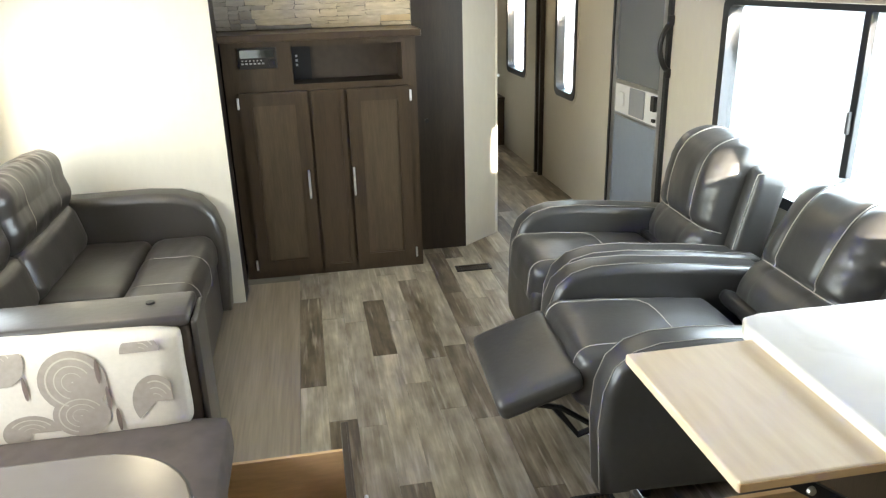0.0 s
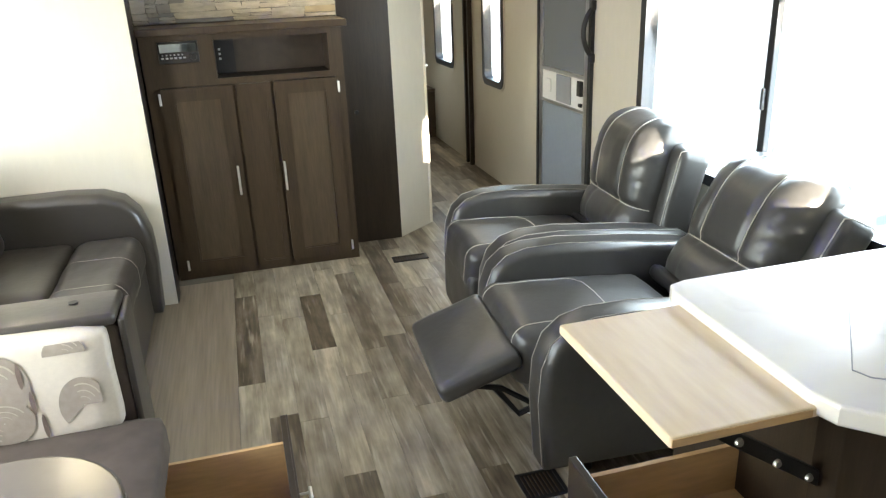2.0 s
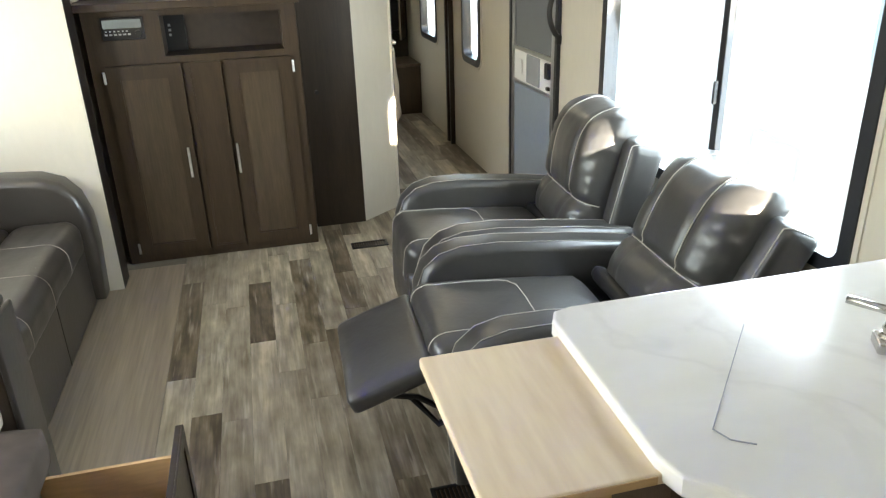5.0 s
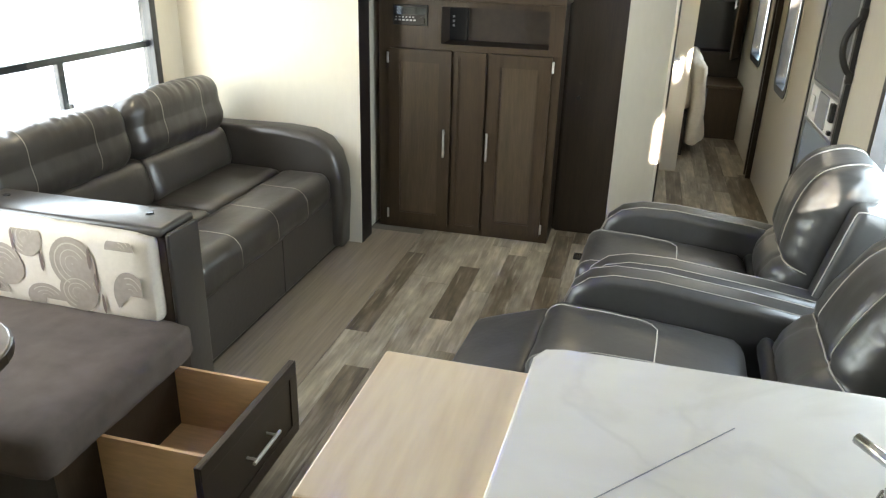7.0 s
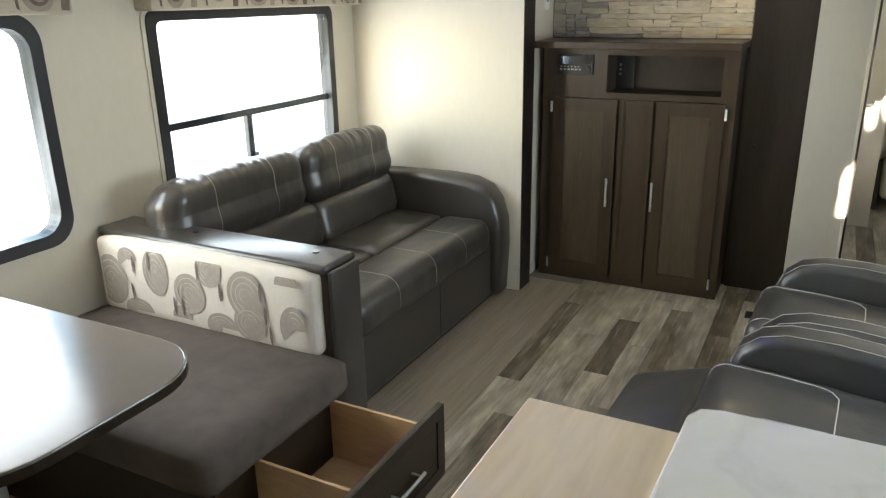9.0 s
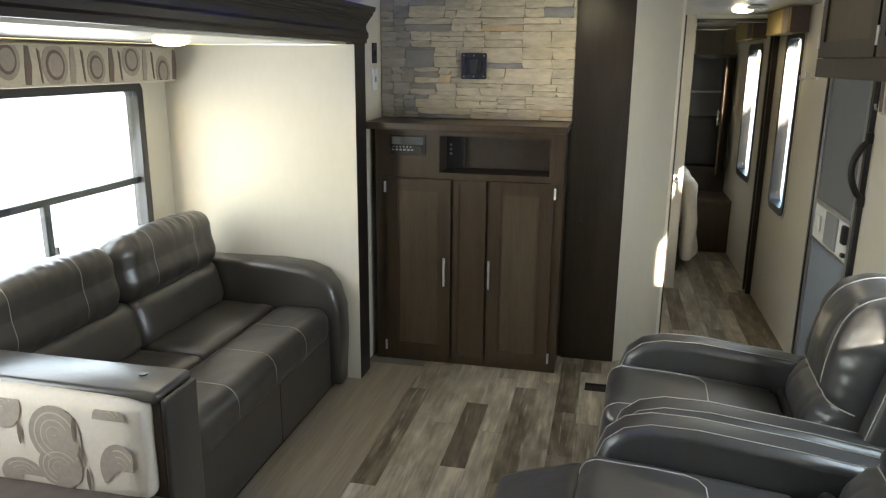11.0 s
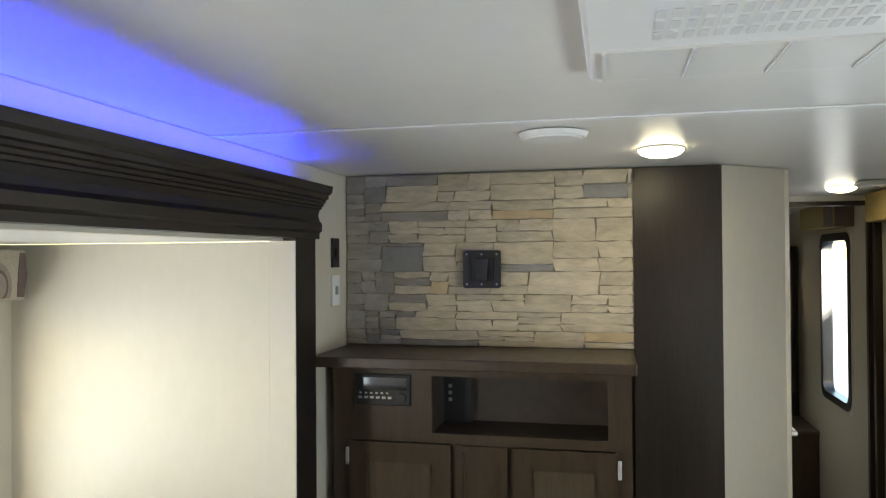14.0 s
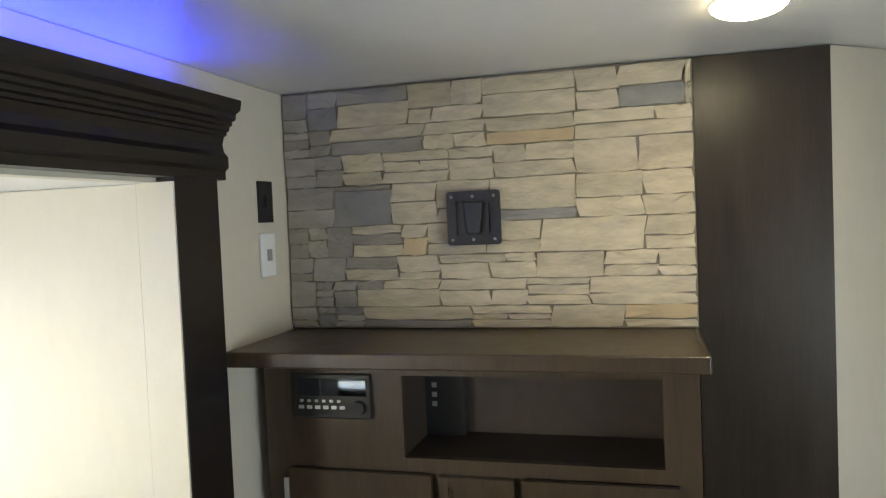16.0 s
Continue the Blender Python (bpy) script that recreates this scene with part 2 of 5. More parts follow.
M_DISPLAY = material("smoked_display", (0.20, 0.225, 0.26), 0.03, 1.0, vary=0.01, bump=0)
M_MIRROR = material("mirror_glass", (0.8, 0.82, 0.82), 0.02, 1.0, vary=0.01, bump=0)
M_GLASS = clear("window_glass", (0.93, 0.96, 0.97))
M_LAMP = glowing("lamp_diffuser", (1.0, 0.88, 0.56), 2.4)
M_BLUE = glowing("blue_strip", (0.022, 0.045, 1.0), 9.5)
M_GRAVEL = material("pale_gravel", (0.70, 0.68, 0.64), 0.9, vary=0.25, grain=8, stains=0.6, bump=0.4, bump_scale=40)
M_COACH = material("white_fibreglass", (0.78, 0.79, 0.80), 0.3, vary=0.02, bump=0)
M_BLUEGREY = material("blue_grey_decal", (0.42, 0.50, 0.58), 0.35, vary=0.05, bump=0)


# ---- builders ----
def part(name, bm, mat, parent=None, label="", m=None, smooth=False):
    mesh = bpy.data.meshes.new(name)
    bm.normal_update()
    bm.to_mesh(mesh)
    bm.free()
    mesh.materials.append(mat)
    if smooth:
        mesh.polygons.foreach_set("use_smooth", [True] * len(mesh.polygons))
    ob = new(name, mesh)
    if parent:
        ob.parent = parent
    if m is not None:
        ob.matrix_basis = m
    if label:
        ob["label"] = label
    return ob


def thing(name, label, category, m=None, group="", kind=""):
    ob = new(name)
    ob.empty_display_size = 0.1
    if m is not None:
        ob.matrix_basis = m
    return tagged(ob, label, category, group, kind)


def box(x0, x1, y0, y1, z0, z1, bevel=0.0, segments=2):
    bm = bmesh.new()
    c = [bm.verts.new((x, y, z)) for x in (x0, x1) for y in (y0, y1) for z in (z0, z1)]
    for f in ((0, 1, 3, 2), (4, 6, 7, 5), (0, 4, 5, 1), (2, 3, 7, 6), (0, 2, 6, 4), (1, 5, 7, 3)):
        bm.faces.new([c[i] for i in f])
    if bevel:
        bmesh.ops.bevel(bm, geom=bm.edges[:], offset=bevel, segments=segments, affect="EDGES", profile=0.5)
    return bm


def join(*bms):
    """Several shapes as one mesh."""
    out = bmesh.new()
    for b in bms:
        mesh = bpy.data.meshes.new("join")
        b.to_mesh(mesh)
        b.free()
        out.from_mesh(mesh)
        bpy.data.meshes.remove(mesh)
    return out


def prism(points, axis, a, b, bevel=0.0, segments=2, rim=False):
    """An outline drawn in the plane across axis, extruded from a to b. rim: bevel only the two end outlines."""
    bm = bmesh.new()

    def place(p, v):
        return {"x": (v, p[0], p[1]), "y": (p[0], v, p[1]), "z": (p[0], p[1], v)}[axis]
    lo, hi = [bm.verts.new(place(p, a)) for p in points], [bm.verts.new(place(p, b)) for p in points]
    ends = [bm.faces.new(lo[::-1]), bm.faces.new(hi)]
    for i in range(len(points)):
        k = (i + 1) % len(points)
        bm.faces.new((lo[i], lo[k], hi[k], hi[i]))
    bmesh.ops.recalc_face_normals(bm, faces=bm.faces[:])
    if bevel:
        edges = {e for f in ends for e in f.edges} if rim else bm.edges[:]
        bmesh.ops.bevel(bm, geom=list(edges), offset=bevel, segments=segments, affect="EDGES", profile=0.5)
    return bm


def rounded(x0, x1, y0, y1, r, n=6, corners=(1, 1, 1, 1)):
    """A rectangle's outline with round corners, counter-clockwise from the low corner."""
    out = []
    for i, (cx, cy, on) in enumerate(((x0 + r, y0 + r, corners[0]), (x1 - r, y0 + r, corners[1]), (x1 - r, y1 - r, corners[2]), (x0 + r, y1 - r, corners[3]))):
        if not on:
            out.append(((x0, y0), (x1, y0), (x1, y1), (x0, y1))[i])
            continue
        for k in range(n + 1):
            a = math.pi + i * math.pi / 2 + k / n * math.pi / 2
            out.append((cx + r * math.cos(a), cy + r * math.sin(a)))
    return out


def ring(outer, inner, axis, a, b):
    """A frame between two outlines with the same number of points."""
    bm = bmesh.new()

    def place(p, v):
        return {"x": (v, p[0], p[1]), "y": (p[0], v, p[1]), "z": (p[0], p[1], v)}[axis]
    rows = [[bm.verts.new(place(p, v)) for p in pts] for pts, v in ((outer, a), (outer, b), (inner, b), (inner, a))]
    n = len(outer)
    for j in range(4):
        p, q = rows[j], rows[(j + 1) % 4]
        for i in range(n):
            k = (i + 1) % n
            bm.faces.new((p[i], p[k], q[k], q[i]))
    bmesh.ops.recalc_face_normals(bm, faces=bm.faces[:])
    return bm


def cylinder(x, y, z0, z1, r0, r1=None, n=24, bevel=0.0):
    bm = bmesh.new()
    bmesh.ops.create_cone(bm, cap_ends=True, segments=n, radius1=r0, radius2=r0 if r1 is None else r1, depth=z1 - z0,
                          matrix=Matrix.Translation((x, y, (z0 + z1) / 2)))
    if bevel:
        rim = [e for e in bm.edges if abs(e.verts[0].co.z - e.verts[1].co.z) < 1e-6]
        bmesh.ops.bevel(bm, geom=rim, offset=bevel, segments=2, affect="EDGES", profile=0.5)
    return bm


def tube(points, r, n=6):
    """A round rod along a line of points."""
    bm, rows = bmesh.new(), []
    pts = [Vector(p) for p in points]
    for i, p in enumerate(pts):
        d = (pts[min(i + 1, len(pts) - 1)] - pts[max(i - 1, 0)]).normalized()
        u = d.orthogonal().normalized() if not rows else (u - d * u.dot(d)).normalized()
        v = d.cross(u)
        rows.append([bm.verts.new(p + r * (math.cos(2 * math.pi * k / n) * u + math.sin(2 * math.pi * k / n) * v)) for k in range(n)])
    for p, q in zip(rows, rows[1:]):
        for k in range(n):
            bm.faces.new((p[k], p[(k + 1) % n], q[(k + 1) % n], q[k]))
    bm.faces.new(rows[0][::-1])
    bm.faces.new(rows[-1])
    return bm


def padded(size, r, puff=0.0, crease=0.0, seed=0.0, cuts=14, shape=None):
    """A stuffed block round its own centre: round edges, swollen faces, small folds. Gives the mesh and the map of its skin."""
    h = Vector(size) / 2
    inner = [max(v - r, 0.001) for v in h]

    def skin(p):
        q = Vector([max(-i, min(i, c)) for c, i in zip(p, inner)])
        d = p - q
        s = q + (d.normalized() * r if d.length > 1e-9 else d)
        a, b, c = (1 - abs(s[k] / h[k]) ** 2 if h[k] else 0 for k in range(3))
        s.z += math.copysign(puff * max(a, 0) * max(b, 0), s.z) if abs(p.z) > inner[2] * 0.5 else 0
        s.y += math.copysign(puff * 0.4 * max(a, 0) * max(c, 0), s.y) if abs(p.y) > inner[1] * 0.9 else 0
        if crease:
            f = noise.noise(Vector((s.x * 9 + seed, s.y * 9, s.z * 5 + seed))) + 0.5 * noise.noise(Vector((s.x * 21, s.y * 21 + seed, s.z * 9)))
            s += (d.normalized() if d.length > 1e-9 else Vector((0, 0, 1))) * crease * f
        return shape(s) if shape else s
    bm = bmesh.new()
    bmesh.ops.create_cube(bm, size=2.0)
    bmesh.ops.subdivide_edges(bm, edges=bm.edges[:], cuts=cuts, use_grid_fill=True)
    for v in bm.verts:
        v.co = skin(Vector([c * k for c, k in zip(v.co, h)]))
    bmesh.ops.recalc_face_normals(bm, faces=bm.faces[:])

    def on_skin(u, v, w):
        return skin(Vector((u * h.x, v * h.y, w * h.z)))
    return bm, on_skin


def seam(on_skin, line, parent, steps=24, r=0.0016, name="stitching", m=None):
    """Pale stitching laid on a stuffed block along straight lines in its own -1 to 1 measure."""
    pts = []
    for p, q in zip(line, line[1:]):
        pts += [Vector(p).lerp(Vector(q), k / steps) for k in range(steps)]
    pts.append(Vector(line[-1]))
    return part(name, tube([on_skin(*p) for p in pts], r, 5), M_STITCH, parent, "pale contrast stitching", m)


def structure(name, bm, mat, label="", category=""):
    return tagged(part(name, bm, mat), label or name.replace("_", " "), category or name.split("_")[0], kind="structure")


def wall_with_holes(name, axis, at, thick, u0, u1, z0, z1, holes, mat, label):
    """An upright wall across axis x or y with rectangular openings (u0, u1, z0, z1) through it."""
    us = sorted({u0, u1, *(h[0] for h in holes), *(h[1] for h in holes)})
    zs = sorted({z0, z1, *(h[2] for h in holes), *(h[3] for h in holes)})
    cells = set()
    for i in range(len(us) - 1):
        for j in range(len(zs) - 1):
            cu, cz = (us[i] + us[i + 1]) / 2, (zs[j] + zs[j + 1]) / 2
            if not any(h[0] < cu < h[1] and h[2] < cz < h[3] for h in holes):
                cells.add((i, j))
    bm, made = bmesh.new(), {}

    def v(i, j, s):
        if (i, j, s) not in made:
            w = at + s * thick
            made[i, j, s] = bm.verts.new((w, us[i], zs[j]) if axis == "x" else (us[i], w, zs[j]))
        return made[i, j, s]
    for i, j in cells:
        for s in (0, 1):
            bm.faces.new((v(i, j, s), v(i + 1, j, s), v(i + 1, j + 1, s), v(i, j + 1, s)))
        for (di, dj), (a, b) in {(-1, 0): ((0, 0), (0, 1)), (1, 0): ((1, 0), (1, 1)), (0, -1): ((0, 0), (1, 0)), (0, 1): ((0, 1), (1, 1))}.items():
            if (i + di, j + dj) not in cells:
                bm.faces.new((v(i + a[0], j + a[1], 0), v(i + b[0], j + b[1], 0), v(i + b[0], j + b[1], 1), v(i + a[0], j + a[1], 1)))
    bmesh.ops.recalc_face_normals(bm, faces=bm.faces[:])
    return structure(name, bm, mat, label, "wall")


# ---- structure ----
T = 0.04
W_LOUNGE = (1.78, 3.36, 0.67, 1.475)
W_HALL = (5.26, 5.70, 0.73, 1.84)
W_KITCHEN = (-0.27, 1.52, 0.925, 1.42)
W_BED = (6.50, 7.10, 0.75, 1.79)
W_SOFA = (2.42, 3.64, 0.62, 1.535)
W_DIN = (0.60, 1.94, 0.75, 1.535)
wall_with_holes("wall_east", "x", XR, T, Y_REAR, Y_FRONT, 0, CEIL, [W_KITCHEN, W_LOUNGE, W_HALL, W_BED], M_WALL, "beige textured vinyl side wall with windows")
wall_with_holes("wall_west", "x", XL - T, T, Y_REAR, Y_FRONT, 0, CEIL, [(0.03, 3.88, -0.01, SLIDE_CEIL + 0.0015)], M_WALL, "beige vinyl wall with a wide slide-out opening")
wall_with_holes("wall_slide", "x", XS - T, T, 0.03, 3.90, 0, SLIDE_CEIL, [W_SOFA, W_DIN], M_WALL, "beige vinyl slide-out wall with two windows")
structure("wall_slide_end", box(XS, XL - T - 0.002, 3.862, 3.90, 0, SLIDE_CEIL), M_WALL, "plain beige slide-out end wall", "wall")
structure("wall_slide_rear", box(XS, XL - T - 0.002, 0.03, 0.07, 0, SLIDE_CEIL), M_WALL, "plain beige slide-out end wall", "wall")
structure("ceiling_slide", box(XS - T, XL - T - 0.002, 0.03, 3.90, SLIDE_CEIL + 0.002, SLIDE_CEIL + 0.04), M_CEIL, "smooth white slide-out ceiling", "ceiling")
structure("floor_slide", box(XS - T, XL - 0.1, 0.03, 3.90, -0.05, -0.001), M_RAMP, "grey vinyl slide-out floor", "floor")
structure("wall_rear", box(XL - T, XR + T, Y_REAR - T, Y_REAR, 0, CEIL), M_WALL, "plain beige rear wall", "wall")
structure("wall_front", box(XL - T, XR + T, Y_FRONT, Y_FRONT + T, 0, CEIL), M_WALL, "plain beige bedroom end wall", "wall")
structure("ceiling", box(XL - T, XR + T, Y_REAR - T, Y_FRONT + T, CEIL + 0.002, CEIL + 0.05), M_CEIL, "glossy off-white panel ceiling", "ceiling")
structure("ceiling_trim", box(XL + 0.002, XR - 0.002, 3.445, 3.475, CEIL - 0.003, CEIL + 0.001), M_WHITE, "thin white ceiling seam strip", "trim")
structure("wall_bathroom_face", prism([(1.293, 4.434), (1.54, 4.64), (1.54, 6.0), (1.50, 6.0), (1.50, 4.665), (1.27, 4.475)], "z", 0, CEIL), M_WALL, "beige vinyl bathroom wall with a cut corner", "wall")
structure("wall_media", box(XL + 0.002, 1.26, 4.447, 4.48, 0, CEIL), M_DARK, "dark wall behind the media cabinet", "wall")
structure("wall_bedroom", box(XL, 1.498, 5.96, 6.0, 0, CEIL), M_WALL, "beige bedroom partition", "wall")
structure("wall_bedroom_hall", box(1.50, 1.74, 6.002, 6.04, 0, CEIL), M_WALL, "beige bedroom partition beside the doorway", "wall")
structure("wall_over_door", box(1.742, XR - 0.002, 6.002, 6.04, 1.95, CEIL), M_CEIL, "white strip over the bedroom doorway", "wall")
structure("door_header", box(1.742, XR - 0.04, 5.99, 6.045, 1.925, 1.949), M_DARK, "dark trim over the bedroom doorway", "trim")
for i, y in enumerate((5.975, 6.08)):
    structure(f"door_post_{i + 1}", box(XR - 0.038, XR - 0.002, y, y + 0.035, 0, 1.949, 0.003), M_DARK, "dark wooden doorway post against the wall", "trim")
structure("trim_bathroom_corner", box(1.533, 1.549, 4.633, 4.653, 0.001, CEIL - 0.002, 0.003), M_WALL, "beige corner strip on the bathroom wall", "trim")


# ---- windows ----
def window(name, y0, y1, z0, z1, x, side, r, label, posts=(), rails=()):
    """A window in a side wall at x; side is the way to the outdoors. posts: (y, z low, z high); rails: z."""
    w = thing(name, label, "window", pose(x, 0, 0), kind="structure")
    f = 0.035
    a, b = (-0.012, T + 0.012) if side > 0 else (0.012, -T - 0.012)
    outer, inner = rounded(y0 - 0.012, y1 + 0.012, z0 - 0.012, z1 + 0.012, r + 0.012), rounded(y0 + f, y1 - f, z0 + f, z1 - f, max(r - 0.01, 0.008))
    part("window_frame", ring(outer, inner, "x", a, b), M_FRAME, w, "black window frame")
    out2 = rounded(y0 - 0.032, y1 + 0.032, z0 - 0.032, z1 + 0.032, r + 0.03)
    part("window_trim", ring(out2, rounded(y0 - 0.0125, y1 + 0.0125, z0 - 0.0125, z1 + 0.0125, r + 0.012), "x", -0.006 * side, -0.0005 * side), M_WALL, w, "pale trim ring round the frame")
    c = side * T * 0.5
    pane = part("pane", prism(rounded(y0 + f, y1 - f, z0 + f, z1 - f, max(r - 0.01, 0.008)), "x", c + 0.008, c + 0.012), M_GLASS, w, "clear glass")
    pane.visible_shadow = False
    for y, lo, hi in posts:
        p = part("mullion", box(c - 0.02, c + 0.006, y - 0.018, y + 0.018, lo, hi, 0.003), M_FRAME, w)
        part("latch", box(c - 0.03 * side - 0.008, c - 0.03 * side + 0.008, y - 0.006, y + 0.006, (lo + hi) / 2 - 0.05, (lo + hi) / 2 + 0.03, 0.003), M_BLACK, p, "small dark sliding latch")
    for z in rails:
        part("rail", box(c - 0.02, c + 0.006, y0 + f * 0.6, y1 - f * 0.6, z - 0.016, z + 0.016, 0.003), M_FRAME, w)
    return w


window("window_1", *W_LOUNGE, XR, 1, 0.05, "wide black-framed sliding window behind the recliners", posts=[(2.475, W_LOUNGE[2] + 0.02, W_LOUNGE[3] - 0.02)])
window("window_2", *W_HALL, XR, 1, 0.07, "narrow black-framed window in the hallway")
window("window_3", *W_BED, XR, 1, 0.07, "narrow black-framed bedroom window")
window("window_6", *W_KITCHEN, XR, 1, 0.07, "round-cornered black-framed window over the kitchen counter")
window("window_4", *W_SOFA, XS, -1, 0.04, "large window behind the sofa with a crossbar", posts=[(2.97, W_SOFA[2] + 0.02, 1.065)], rails=[1.07])
window("window_5", *W_DIN, XS, -1, 0.09, "round-cornered black-framed dinette window")


# ---- entry door ----
def screen_door():
    d = thing("door_1", "grey aluminium screen door with a latch panel, closed", "door", pose(XR, 0, 0), kind="structure")
    y0, y1, z1 = 3.885, 4.565, 1.79
    part("door_frame", ring(rounded(y0 - 0.03, y1 + 0.03, 0.02, z1 + 0.03, 0.06), rounded(y0, y1, 0.05, z1, 0.05), "x", -0.022, -0.001), M_FRAME, d, "black outer door frame")
    part("leaf_frame", ring(rounded(y0 + 0.003, y1 - 0.003, 0.053, z1 - 0.003, 0.05), rounded(y0 + 0.05, y1 - 0.05, 0.10, z1 - 0.05, 0.03), "x", -0.018, -0.004), M_SILVER, d, "satin aluminium leaf frame")
    part("screen", box(-0.010, -0.006, y0 + 0.045, y1 - 0.045, 0.968, z1 - 0.045), M_SCREEN, d, "fine grey insect screen")
    part("kick_panel", box(-0.012, -0.006, y0 + 0.045, y1 - 0.045, 0.095, 0.77), M_DOORGREY, d, "blue-grey lower panel")
    latch = part("latch_panel", box(-0.014, -0.006, y0 + 0.045, y1 - 0.045, 0.778, 0.962, 0.004), M_WHITE, d, "pale plastic latch panel")
    part("crossbar", box(-0.020, -0.005, y0 + 0.045, y1 - 0.045, 0.955, 0.977, 0.003), M_SILVER, d)
    part("crossbar", box(-0.020, -0.005, y0 + 0.045, y1 - 0.045, 0.762, 0.781, 0.003), M_SILVER, d)
    part("slide_cover", box(-0.022, -0.012, 4.10, 4.30, 0.79, 0.95, 0.006), M_GREY, latch, "smoky sliding hand cover")
    part("label_plate", box(-0.026, -0.021, 4.37, 4.44, 0.83, 0.91, 0.003), M_WHITE, latch, "small white plate")
    part("latch_handle", box(-0.034, -0.012, 3.945, 3.995, 0.86, 0.945, 0.006), M_BLACK, latch, "black latch")
    part("lower_catch", box(-0.03, -0.012, 3.95, 3.98, 0.80, 0.82, 0.004), M_BLACK, latch)
    return d


screen_door()
grab = thing("grab_handle", "curved black grab handle beside the entry door", "handle")
arc = [(XR - 0.012 - 0.055 * math.sin(math.pi * k / 12) ** 0.7, 3.855, 1.09 + 0.25 * k / 12) for k in range(13)]
part("grip", tube(arc, 0.014, 8), M_BLACK, grab, smooth=True)
for z in (1.08, 1.35):
    part("mount", box(XR - 0.03, XR - 0.001, 3.84, 3.87, z - 0.025, z + 0.025, 0.006), M_BLACK, grab)
awning = thing("porch_light_cover", "dark wedge-shaped light over the entry door", "light")
part("housing", prism([(XR - 0.07, 1.86), (XR - 0.001, 1.86), (XR - 0.001, 1.92), (XR - 0.04, 1.92)], "y", 4.44, 4.58, 0.004), M_CAB, awning)


def coat_hook(y, z):
    h = thing("coat_hook", "small brushed metal coat hook on the wall", "hook", pose(XR, y, z), group="coat hooks")
    part("plate", box(-0.006, -0.0005, -0.010, 0.010, -0.02, 0.03, 0.003), M_CHROME, h)
    part("prong", tube([(-0.004, 0, 0.0), (-0.02, 0, -0.015), (-0.035, 0, -0.008), (-0.038, 0, 0.012)], 0.005, 7), M_CHROME, h, smooth=True)


for y, z in ((5.13, 1.575), (4.87, 1.59), (3.775, 1.485), (3.60, 1.47)):
    coat_hook(y, z)


# ---- valances ----
random.seed(21)


def valance(name, x0, x1, y0, y1, z0, z1, base, prints, label, step=0.235):
    v = thing(name, label, "valance")
    part("box", box(x0, x1, y0, y1, z0, z1, 0.008), base, v)

    def layer(pts, depth, mat, words):
        a, b = (x0 - depth, x0 + 0.006) if prints > 0 else (x1 - 0.006, x1 + depth)
        part("print", prism(pts, "x", a, b), mat, v, words)
    n = max(1, round((y1 - y0) / step))
    for k in range(n):
        c, h = y0 + (k + 0.5) * (y1 - y0) / n, (z1 - z0)
        rx, rz, off = random.uniform(0.052, 0.075), random.uniform(0.42, 0.56) * h, random.uniform(-0.22, 0.22) * h

        def oval(q):
            pts = [(c + q * rx * math.cos(a * math.pi / 12), (z0 + z1) / 2 + off + q * rz * math.sin(a * math.pi / 12)) for a in range(24)]
            return [(max(y0 + 0.004, min(y1 - 0.004, p)), min(z1 - 0.010, max(z0 + 0.010, r))) for p, r in pts]
        layer(oval(1.0), 0.002, M_TAUPE, "printed taupe oval")
        layer(oval(0.72), 0.0035, M_BROWNP, "printed brown oval")
        layer(oval(0.56), 0.005, M_TAUPE, "printed taupe oval")
        d0 = c + 0.095
        layer([(d0 - 0.016, z0 + 0.012), (d0 + 0.012, z0 + 0.010), (d0 + 0.024, (z0 + z1) / 2), (d0 + 0.016, z1 - 0.012), (d0 - 0.004, z1 - 0.010), (d0 - 0.012, (z0 + z1) / 2)], 0.0025, M_BROWNP if k % 2 else M_TAUPE, "printed leaf stroke")
        layer([(c - 0.08, z0 + 0.02), (c - 0.072, z0 + 0.014), (c - 0.078, z1 - 0.03), (c - 0.09, z1 - 0.02)], 0.003, M_BROWNP, "printed fine stroke")
    return v


valance("sofa_valance", XS + 0.001, XS + 0.10, 2.37, 3.82, 1.54, 1.705, M_VALANCE, -1, "padded box valance with taupe leaf and ring print")
valance("dinette_valance", XS + 0.001, XS + 0.10, 0.55, 2.03, 1.54, 1.705, M_VALANCE, -1, "padded box valance with taupe leaf and ring print")
valance("lounge_valance", XR - 0.09, XR - 0.001, 1.70, 3.56, 1.468, 1.602, M_VALANCE, 1, "padded box valance with brown ring print under the cabinet")
for nm, y0, y1 in (("hall_valance", 5.20, 5.88), ("bedroom_valance", 6.42, 7.2)):
    v = thing(nm, "gold and brown fabric valance box over a narrow window", "valance")
    part("box", box(XR - 0.11, XR - 0.001, y0, y1, 1.83, CEIL - 0.004, 0.006), M_GOLD, v)
    part("band", box(XR - 0.113, XR - 0.104, y0 + 0.02, y0 + 0.2, 1.832, CEIL - 0.006), M_BROWNP, v, "brown stripe")
    part("band", box(XR - 0.105, XR - 0.003, y0 - 0.004, y0 + 0.004, 1.832, CEIL - 0.006), M_BROWNP, v, "brown end")


